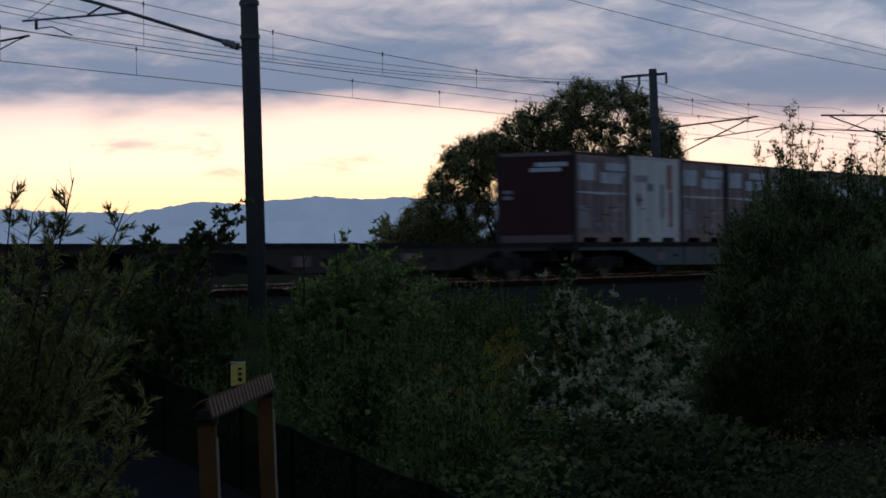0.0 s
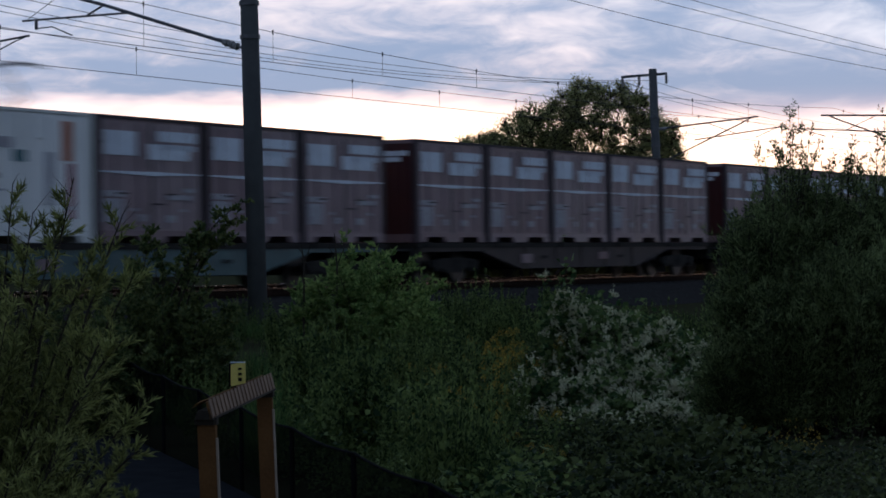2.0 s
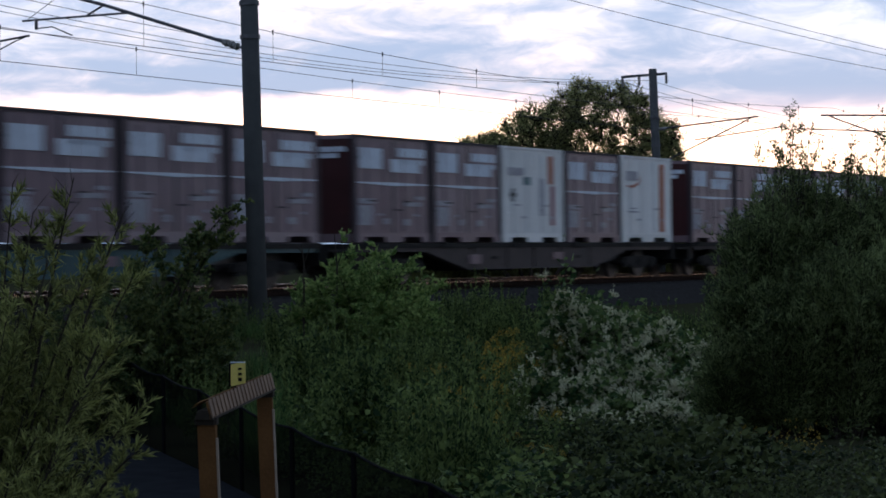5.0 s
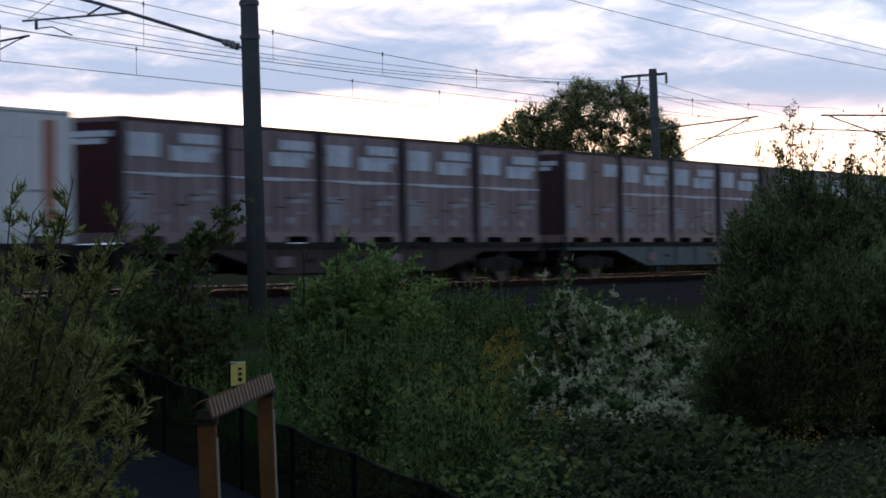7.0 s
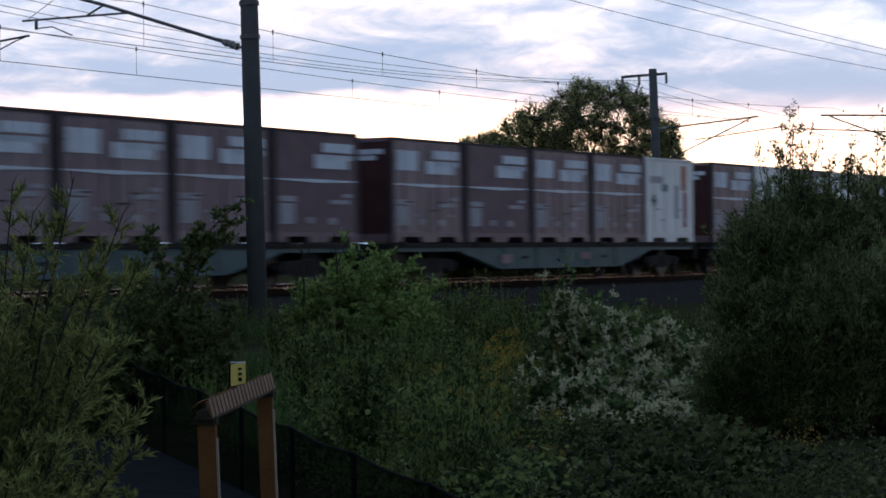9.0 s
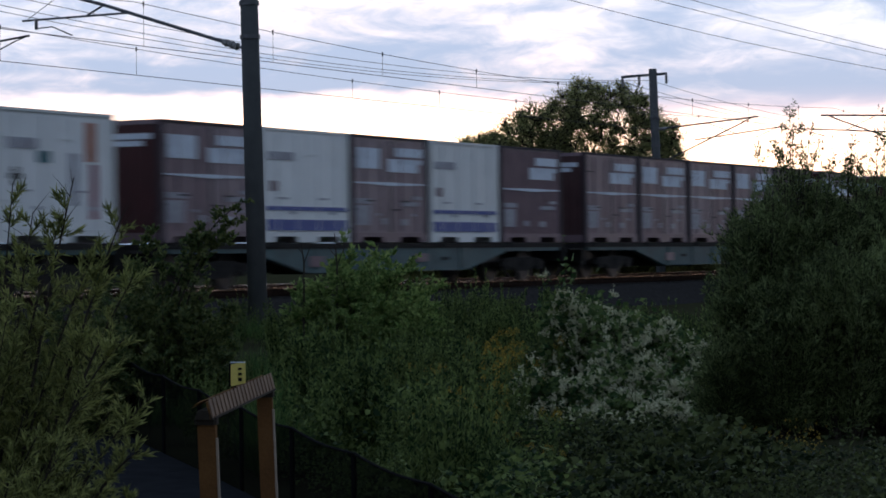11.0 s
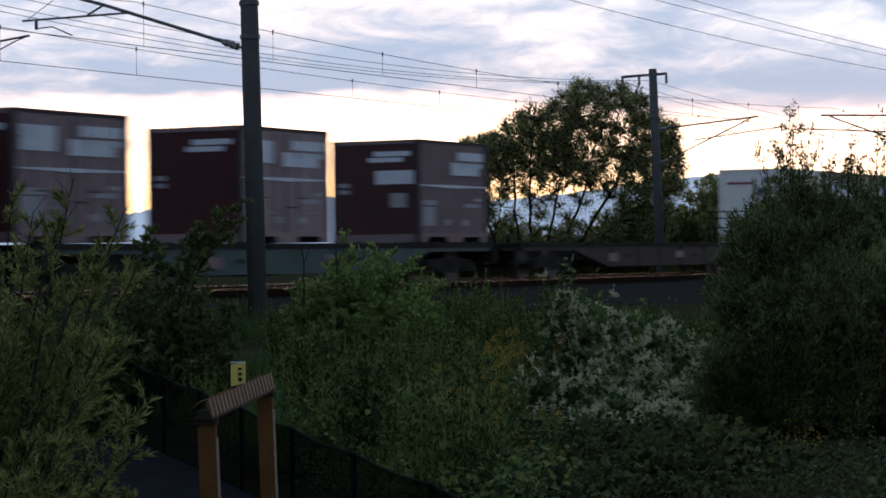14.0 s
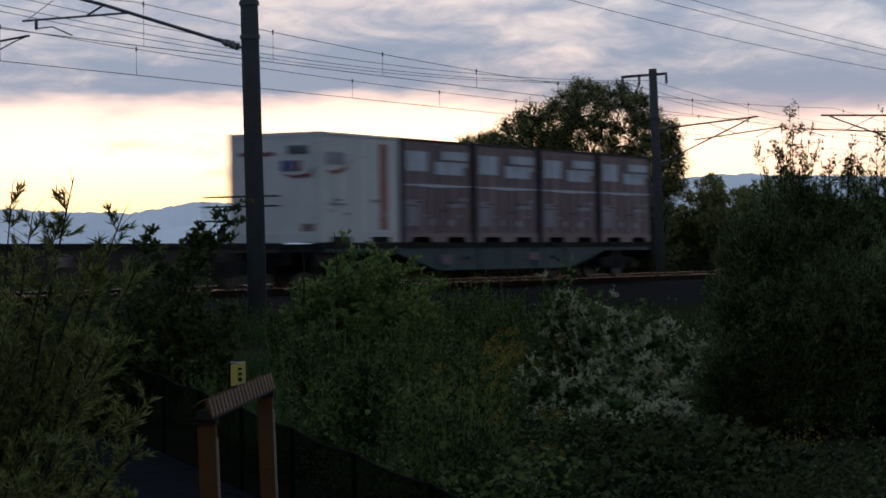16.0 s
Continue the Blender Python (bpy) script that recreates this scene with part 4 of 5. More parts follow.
def shrub(name, label, base, H, R, stems, twigs, per, leaf, width, twig_len, leaf_m, bark=None, rise=0.5, low=0.55, start=0.15, category="shrub", extra=None, spray=0.7, group="", shoot=0.6, taper=0.25, small=False):
    """A shrub of many stems with leafy twigs."""
    p = bent_stems(base, H, R, stems, low=low, taper=taper)
    slim = np.ones(stems)
    if extra is not None:
        p = np.concatenate([p, extra])
        slim = np.concatenate([slim, np.full(len(extra), shoot)])
    n = len(p)
    rad = np.linspace(1, 0.25, 8)[None, :] * (0.0028 * H + RNG.uniform(0, 0.003 * H, (n, 1)))
    bv, bq = tube_arrays(p, rad, 4)
    u = RNG.uniform(start, 1, (n, twigs))
    k = np.minimum((u * 7).astype(int), 6)
    f = (u * 7 - k)[..., None]
    idx = np.arange(n)[:, None]
    o = p[idx, k] * (1 - f) + p[idx, k + 1] * f
    sd = unit(p[idx, k + 1] - p[idx, k])
    td = unit(sd * 0.6 + RNG.normal(size=o.shape) * np.array([0.75, 0.75, 0.3]) + np.array([0, 0, rise]))
    tl = twig_len * RNG.uniform(0.4, 1.0, u.shape) * (1.1 - 0.55 * u) * slim[:, None]
    thin_out = np.repeat(RNG.uniform(size=(n, twigs)).ravel() < np.repeat(slim ** 2, twigs), per)
    s = np.linspace(0, 1, 5)[None, None, :, None]
    tp = o[:, :, None, :] + td[:, :, None, :] * tl[:, :, None, None] * s
    tp[..., 2] -= 0.10 * (tl[:, :, None] * s[..., 0] ** 2)
    tp = tp.reshape(-1, 5, 3)
    tv, tq = tube_arrays(tp[:, ::2], np.linspace(1, 0.3, 3)[None, :] * np.full((len(tp), 1), 0.0008 * H + 0.0006), 3)
    q = RNG.uniform(0.05, 1, (len(tp), per))
    kk = np.minimum((q * 4).astype(int), 3)
    ff = (q * 4 - kk)[..., None]
    ii = np.arange(len(tp))[:, None]
    P = tp[ii, kk] * (1 - ff) + tp[ii, kk + 1] * ff
    T = unit(tp[ii, kk + 1] - tp[ii, kk])
    D = unit(T + RNG.normal(size=P.shape) * spray * np.array([1, 1, 0.7]))
    P, D = P.reshape(-1, 3)[thin_out], D.reshape(-1, 3)[thin_out]
    lv = leaf_arrays(P, D, leaf * RNG.uniform(0.6, 1.15, len(P)), width * RNG.uniform(0.7, 1.15, len(P)))
    ob = empty(name)
    wood = quick_mesh("stem_work", np.concatenate([bv, tv]), np.concatenate([bq, tq + len(bv)]), bark or M_BARK)
    part("stem_work", wood, None, ob)["kind"] = "stuff"
    if small:
        # tiny leaves: three corners each
        lv = lv.reshape(-1, 4, 3)[:, 1:].reshape(-1, 3)
        leaves = quick_mesh("foliage", lv, np.arange(len(lv)).reshape(-1, 3), leaf_m)
    else:
        leaves = quick_mesh("foliage", lv, quads_for(lv), leaf_m)
    part("foliage", leaves, None, ob)
    tagged(ob, label, category, group)
    return ob


def on_ground(x, y):
    return (x, y, ground_z(x, y) - 0.05)


def arch(a, b, sag=0.0):
    """One extra stem between two places."""
    u = np.linspace(0, 1, 8)[:, None]
    p = np.array(a) * (1 - u) + np.array(b) * u
    p[:, 2] += sag * np.sin(np.pi * u[:, 0])
    return p[None]


def sight(px, py, y):
    """A place at the distance y along a line of sight."""
    return tuple(ray_point(px, py, y))


def shoots(y, feet, tips, sag=0.03):
    """Thin upright shoots out of a shrub's crown."""
    return np.concatenate([arch(sight(a, b, y), sight(c, d, y), sag) for (a, b), (c, d) in zip(feet, tips)])


def foreground_shrubs():
    # willow scrub beside the path
    b = on_ground(-2.58, 12.2)
    ex = np.concatenate([arch((-2.2, 12.0, -0.4), (-1.89, 12.0, 1.12), 0.05), arch((-2.4, 12.3, -0.4), (-2.24, 12.2, 1.10)), arch((-2.1, 12.0, -0.5), (-1.64, 12.0, 0.93), 0.08),
                         arch((-2.3, 12.0, -0.4), (-1.98, 12.0, 0.85), 0.05), arch((-2.2, 12.0, -0.4), (-1.80, 12.0, 0.72), 0.05), arch((-2.3, 12.0, -0.4), (-2.1, 12.0, 0.95), 0.05),
                         arch((-2.1, 12.0, -0.6), (-1.58, 11.9, 0.60), 0.1), arch((-2.1, 11.8, -0.6), (-1.60, 11.7, 0.30), 0.12), arch((-2.1, 11.8, -1.0), (-1.48, 11.7, 0.0), 0.12),
                         arch((-2.0, 11.8, -1.0), (-1.52, 11.6, -0.25), 0.12), arch((-2.0, 11.8, -1.2), (-1.55, 11.6, -0.5), 0.12)])
    shrub("willow_scrub", "feathery green willow scrub with long narrow leaves", b, 2.4, 0.95, 86, 34, 32, 0.064, 0.0098, 0.38, LEAF_WILLOW, None, 0.7, 0.45, 0.10, extra=ex, shoot=0.8, taper=0.3, spray=0.48, group="roadside shrubs")
    b = on_ground(-2.62, 10.9)
    shrub("willow_scrub", "feathery green willow scrub with long narrow leaves", b, 1.6, 0.95, 74, 32, 30, 0.060, 0.0092, 0.40, LEAF_WILLOW, None, 0.7, 0.4, 0.1, taper=0.3, spray=0.48, group="roadside shrubs")
    b = on_ground(-3.75, 17.0)
    shrub("willow_scrub", "feathery green willow scrub with long narrow leaves", b, 2.0, 0.9, 56, 26, 27, 0.070, 0.011, 0.40, LEAF_WILLOW, None, 0.7, 0.4, 0.12, spray=0.5, taper=0.3, group="roadside shrubs")
    # dark broad-leaved shrub with one long arching branch
    b = on_ground(-3.6, 30.0)
    ex = np.concatenate([arch((-3.5, 30, 0.2), (-2.52, 29.8, 1.42), 0.2), arch((-3.4, 30, 0.1), (-2.62, 29.8, 1.22), 0.2), arch((-3.3, 30, 0.1), (-2.75, 29.8, 0.95), 0.2), arch((-3.9, 30, 0.2), (-3.75, 30, 1.0), 0.05), arch((-3.4, 30, 0.2), (-3.1, 30, 1.08), 0.05)])
    shrub("broadleaf_shrub", "dark broad-leaved shrub with an arching branch", b, 2.35, 1.15, 66, 24, 20, 0.078, 0.046, 0.40, LEAF_DARK, None, 0.35, 0.45, 0.1, extra=ex, shoot=0.95, taper=0.35, spray=0.9, group="roadside shrubs")
    b = on_ground(-4.3, 27.0)
    shrub("broadleaf_shrub", "dark broad-leaved shrub in the hedge bank", b, 1.7, 0.95, 50, 24, 20, 0.075, 0.045, 0.34, LEAF_DARK, None, 0.35, 0.5, 0.1, spray=0.9, group="roadside shrubs")
    # bright shrub beside the line
    b = on_ground(-1.25, 38.0)
    shrub("locust_shrub", "bright green leafy shrub beside the railway", b, 2.5, 1.25, 46, 20, 17, 0.105, 0.045, 0.62, LEAF_BRIGHT, None, 0.2, 0.55, 0.45, taper=0.4, spray=0.65, group="roadside shrubs")
    b = on_ground(-0.7, 36.8)
    shrub("locust_shrub", "bright green leafy shrub beside the railway", b, 1.5, 0.85, 30, 20, 20, 0.095, 0.04, 0.45, LEAF_BRIGHT, None, 0.25, 0.6, 0.4, taper=0.2, spray=0.65, group="roadside shrubs")
    # tall olive scrub: one broad dome with a few open shoots above it
    tall = shoots(27.2, [(1390, 470), (1395, 480), (1395, 480), (1400, 480), (1400, 460), (1405, 480), (1405, 480), (1375, 480), (1380, 460), (1405, 460), (1392, 460), (1402, 460)],
                  [(1372, 262), (1384, 228), (1392, 215), (1398, 198), (1404, 222), (1421, 212), (1436, 226), (1338, 262), (1352, 272), (1450, 250), (1378, 240), (1428, 262)])
    low_tall = shoots(27.6, [(1500, 400), (1510, 400), (1515, 400), (1550, 400), (1565, 400), (1470, 400), (1580, 400)],
                      [(1502, 288), (1507, 256), (1518, 272), (1553, 236), (1566, 205), (1468, 286), (1590, 240)])
    for px, py, y, r, n in ((1395, 285, 27.4, 0.62, 110), (1465, 275, 27.7, 0.80, 120), (1560, 280, 27.9, 0.85, 130), (1345, 330, 27.0, 0.50, 80), (1312, 440, 26.7, 0.42, 60),
                            (1285, 590, 26.3, 0.34, 44), (1390, 480, 26.2, 0.6, 70), (1490, 430, 26.2, 0.7, 80), (1590, 390, 26.6, 0.9, 90)):
        x, y, top = sight(px, py, y)
        g = on_ground(x, y)
        shrub("dark_scrub", "dark dense scrub with fine twiggy tops", g, top - g[2] - 0.1, r, n, 28, 26, 0.115, 0.0165, 0.46, LEAF_SCRUB, None, 0.85, 0.72, 0.06, spray=0.45, taper=0.16, small=True, group="roadside shrubs")
    for px, y, ex in ((1395, 27.2, tall), (1530, 27.6, low_tall)):
        x, y, _ = sight(px, 400, y)
        shrub("slender_sapling", "slender open sapling stems standing above dark scrub", on_ground(x, y), 2.2, 0.3, 5, 19, 14, 0.075, 0.022, 0.40, LEAF_SCRUB, None, 0.9, 0.9, 0.3, extra=ex, spray=0.7, shoot=0.8, taper=0.1, small=True, group="roadside shrubs")
    # dark-leaved shrubs added to stand in for shade in the blossom's hollow
    for px, py, y, r in ((985, 585, 32.6, 0.5), (945, 600, 32.9, 0.45)):
        x, y, top = sight(px, py, y)
        g = on_ground(x, y)
        shrub("broadleaf_shrub", "dark low broad-leaved shrub added as the hollow's shade", g, top - g[2], r, 40, 20, 18, 0.075, 0.045, 0.3, LEAF_DARK, None, 0.3, 0.5, 0.1, spray=0.9, taper=0.4, group="roadside shrubs")


def knotweed(x, y, h, r, n):
    """A mound of broad layered leaves with forked plumes of white blossom standing out of it."""
    b = np.array(on_ground(x, y))
    az = RNG.uniform(0, 2 * np.pi, n)
    el = np.arcsin(RNG.uniform(0.02, 1, n))
    k = RNG.uniform(0.55, 1.05, n) * (1 + 0.25 * np.sin(az * 3 + x * 5) * np.cos(el * 4) + 0.15 * np.sin(az * 7 + y * 3))
    d = np.stack([np.cos(az) * np.cos(el), np.sin(az) * np.cos(el), np.sin(el)], 1)
    size = np.array([r, r, h])
    P = b + d * size * k[:, None]
    D = unit(d * np.array([1.0, 1.0, 0.1]) + RNG.normal(size=(n, 3)) * np.array([0.5, 0.5, 0.25]))
    lv = leaf_arrays(P, D, 0.115 * RNG.uniform(0.6, 1.2, n), 0.075 * RNG.uniform(0.7, 1.2, n))
    # plumes: a few short branches each, set with tiny petals
    m = n // 8
    pick = RNG.choice(n, m, replace=False)
    pick = pick[np.array([noise.noise(Vector(P[q]) * 2.6) > -0.15 for q in pick]) & (el[pick] > 0.12)]
    m, arms, each = len(pick), 5, 13
    root = b + d[pick] * size * np.maximum(k[pick], 0.92)[:, None]
    up = unit(d[pick] * 0.55 + np.array([0, 0, 1.0]) + RNG.normal(size=(m, 3)) * 0.25)
    arm = unit(up[:, None, :] + RNG.normal(size=(m, arms, 3)) * 0.55)
    reach = RNG.uniform(0.05, 0.15, (m, arms, 1, 1))
    F = root[:, None, None, :] + arm[:, :, None, :] * reach * RNG.uniform(0.1, 1, (m, arms, each, 1)) + RNG.normal(size=(m, arms, each, 3)) * 0.006
    F = F.reshape(-1, 3)
    fv = leaf_arrays(F, unit(RNG.normal(size=F.shape) + np.array([0, 0, 0.5])), 0.03, 0.022)
    ns = 30
    st = bent_stems(b, h * 0.9, r * 0.85, ns, low=0.7)
    sv, sq = tube_arrays(st, np.full((ns, 8), 0.008), 4)
    ob = empty("knotweed")
    part("stem_work", quick_mesh("stem_work", sv, sq, M_STEM), None, ob)["kind"] = "stuff"
    part("foliage", quick_mesh("foliage", lv, quads_for(lv), LEAF_KNOT), None, ob)
    part("blossom", quick_mesh("blossom", fv, quads_for(fv), PETAL), None, ob, "sprays of white blossom")
    tagged(ob, "broad-leaved bush covered in white blossom sprays", "shrub", "white flowering bushes")


def weed_field():
    """Grass, mugwort and goldenrod on the bank, baked from a few plants each."""
    def plant_leaf(kind):
        if kind == "tuft":
            n = 34
            az = RNG.uniform(0, 2 * np.pi, n)
            D = unit(np.stack([np.cos(az) * 0.35, np.sin(az) * 0.35, np.ones(n)], 1) + RNG.normal(size=(n, 3)) * 0.12)
            P = RNG.normal(size=(n, 3)) * np.array([0.05, 0.05, 0])
            return leaf_arrays(P, D, RNG.uniform(0.5, 1.15, n), 0.014), None
        if kind == "broad":
            n = 34
            P = RNG.normal(size=(n, 3)) * np.array([0.16, 0.16, 0]) + np.array([0, 0, 1]) * RNG.uniform(0.1, 0.6, (n, 1))
            D = unit(RNG.normal(size=(n, 3)) * np.array([1, 1, 0.4]))
            return leaf_arrays(P, D, RNG.uniform(0.045, 0.095, n), RNG.uniform(0.03, 0.055, n)), None
        if kind == "ivy":
            # broad leaves spread flat over a low cushion
            n = 40
            P = RNG.normal(size=(n, 3)) * np.array([0.20, 0.20, 0.0])
            P[:, 2] = 0.42 * np.exp(-(P[:, 0] ** 2 + P[:, 1] ** 2) * 6) * RNG.uniform(0.5, 1.05, n)
            D = unit(RNG.normal(size=(n, 3)) * np.array([1, 1, 0.5]) + np.array([0, 0, 0.1]))
            return leaf_arrays(P, D, RNG.uniform(0.04, 0.085, n), RNG.uniform(0.03, 0.058, n)), None
        if kind == "marigold":
            n = 9
            P = RNG.normal(size=(n, 3)) * np.array([0.14, 0.14, 0]) + np.array([0, 0, 1]) * RNG.uniform(0.15, 0.45, (n, 1))
            a = np.repeat(P, 5, axis=0)
            return leaf_arrays(a, unit(RNG.normal(size=a.shape) + np.array([0, 0, 0.4])), 0.03, 0.022), None
        h = 1.0
        stems = 4
        out, gold = [], []
        for _ in range(stems):
            dx, dy = RNG.normal(size=2) * 0.12
            n = 46
            z = np.sort(RNG.uniform(0.12, 1.0, n)) * h * RNG.uniform(0.75, 1.05)
            P = np.stack([dx * (0.4 + z), dy * (0.4 + z), z], 1)
            az = RNG.uniform(0, 2 * np.pi, n)
            D = unit(np.stack([np.cos(az), np.sin(az), RNG.uniform(0.6, 1.7, n)], 1))
            out.append(leaf_arrays(P, D, (0.105 - 0.065 * z / h) * RNG.uniform(0.8, 1.2, n), 0.017 if kind != "mugwort" else 0.023))
            up = np.linspace(0, z[-1], 3)
            sp = np.stack([dx * (0.4 + up), dy * (0.4 + up), up], 1)
            out.append(np.concatenate([np.stack([sp[i] + (0.004, 0, 0), sp[i] - (0.004, 0, 0), sp[i + 1] - (0.003, 0, 0), sp[i + 1] + (0.003, 0, 0)]) for i in range(2)]))
            if kind == "goldenrod" and RNG.uniform() < 0.6:
                m = 34
                zz = RNG.uniform(-0.02, 0.12, m)
                ww = 0.075 * (1 - zz / 0.15)
                a2 = RNG.uniform(0, 2 * np.pi, m)
                F = P[-1] + np.stack([np.cos(a2) * ww, np.sin(a2) * ww, zz], 1)
                gold.append(leaf_arrays(F, unit(RNG.normal(size=(m, 3)) + np.array([0, 0, 0.6])), 0.03, 0.018))
        return np.concatenate(out), (np.concatenate(gold) if gold else None)

    def bake(name, label, kind, places, leaf_m, size, category):
        protos = [plant_leaf(kind) for _ in range(6)]
        vs, gs = [], []
        for x, y, z, *hh in places:
            v, g = protos[RNG.integers(6)]
            a, s = RNG.uniform(0, 2 * np.pi), size * RNG.uniform(0.75, 1.1) * (1.0 if (TRACK.inverted() @ Vector((x, y, 0))).y < -7 else 0.62) * (hh[0] if hh else 0.8 + 0.95 * noise.noise(Vector((x * 0.7, y * 0.4, 2.0))))
            R = np.array([[np.cos(a), -np.sin(a), 0], [np.sin(a), np.cos(a), 0], [RNG.normal() * 0.1, RNG.normal() * 0.1, 1]]) * s
            vs.append(v @ R.T + (x, y, z))
            if g is not None:
                gs.append(g @ R.T + (x, y, z))
        v = np.concatenate(vs)
        ob = part(name, quick_mesh(name, v, quads_for(v), leaf_m), None)
        tagged(ob, label, category, kind="stuff")
        if gs:
            g = np.concatenate(gs)
            f = part("goldenrod_flowers", quick_mesh("goldenrod_flowers", g, quads_for(g), GOLD), None)
            tagged(f, "yellow goldenrod flower plumes among the weeds", "flowers", kind="stuff")

    def scatter(n, y0, y1, lo, hi, keep):
        out = []
        while len(out) < n:
            y = math.sqrt(RNG.uniform(y0 * y0, y1 * y1))
            x = y * RNG.uniform(lo, hi)
            if PATH_SIDE(x, y) < 0.5 or not keep(x, y):
                continue
            out.append((x, y, ground_z(x, y) - 0.03))
        return out

    def clumps(n, per, spread, y0, y1, lo, hi, keep):
        """Plants in clumps that rise to their middles, with gaps between."""
        mids = scatter(n, y0, y1, lo, hi, keep)
        out = []
        for x, y, z in mids:
            h = RNG.uniform(0.55, 1.25)
            for _ in range(per):
                dx, dy = RNG.normal(size=2) * spread
                px, py = x + dx, y + dy
                if PATH_SIDE(px, py) < 0.45:
                    continue
                out.append((px, py, ground_z(px, py) - 0.03, h * math.exp(-(dx * dx + dy * dy) / (spread * spread * 5))))
        return out

    tinv = TRACK.inverted()

    def bank(x, y):
        return (tinv @ Vector((x, y, 0))).y < -3.2

    def tall(x, y):
        return bank(x, y) and not (x / y > 0.02 and y < 26) and not (0.03 < x / y < 0.135 and 24 < y < 34) and not (x / y > 0.1 and y < 30)

    def patch(x, y, k, o=0.0):
        return noise.noise(Vector((x * 0.45 + o, y * 0.28, o))) > k

    def flowery(x, y):
        return bank(x, y) and (y < 29 or x / y > 0.015) and patch(x, y, -0.12, 5.0)

    def creeping(x, y):
        # cushions with bare hollows between, thinning out under the scrub
        return bank(x, y) and noise.noise(Vector((x * 1.5, y * 0.8, 4.0))) > -0.12 and (x / y < 0.13 or RNG.uniform() < (0.35 if x / y < 0.155 else 0.14))

    bake("grass", "tall green grass tufts on the railway bank", "tuft", clumps(90, 14, 0.22, 16, 51, -0.22, 0.23, tall), LEAF_GRASS, 0.8, "grass")
    bake("weeds", "dense green mugwort on the railway bank", "mugwort", clumps(230, 15, 0.16, 16, 51, -0.22, 0.23, tall), LEAF_WEED, 1.2, "weeds")
    bake("goldenrod", "goldenrod stems on the railway bank", "goldenrod", clumps(72, 5, 0.25, 21, 35, -0.035, 0.05, flowery), LEAF_WEED, 0.8, "weeds")
    bake("broad_weeds", "broad-leaved creeping weeds on the ground", "broad", scatter(400, 15, 24, -0.12, 0.05, bank), LEAF_WEED, 1.0, "weeds")
    bake("ground_cover", "broad-leaved creeper covering the foot of the bank", "ivy", scatter(1700, 15, 25, 0.02, 0.2, creeping), LEAF_IVY, 1.0, "creeper")
    bake("yellow_flowers", "small yellow flowers under the dark scrub", "marigold", scatter(38, 23.0, 25.5, 0.125, 0.158, bank), GOLD, 1.2, "flowers")
    # beyond the far track
    far = []
    for _ in range(1500):
        p = tw(RNG.uniform(-12, 75), FAR + 3.3 + abs(RNG.normal()) * 5)
        far.append((p.x, p.y, ground_z(p.x, p.y) - 0.03))
    bake("verge_grass", "rough grass beyond the tracks", "tuft", far, LEAF_GRASS, 0.9, "grass")


FENCE = (-3.57, 26.8, 0.33, 13.9)     # two places on the fence's line: x, y, x, y


def PATH_SIDE(x, y):
    """Distance to the right of the net fence's line, in metres."""
    ax, ay, bx, by = FENCE
    dx, dy = bx - ax, by - ay
    n = math.hypot(dx, dy)
    return -((x - ax) * dy - (y - ay) * dx) / n


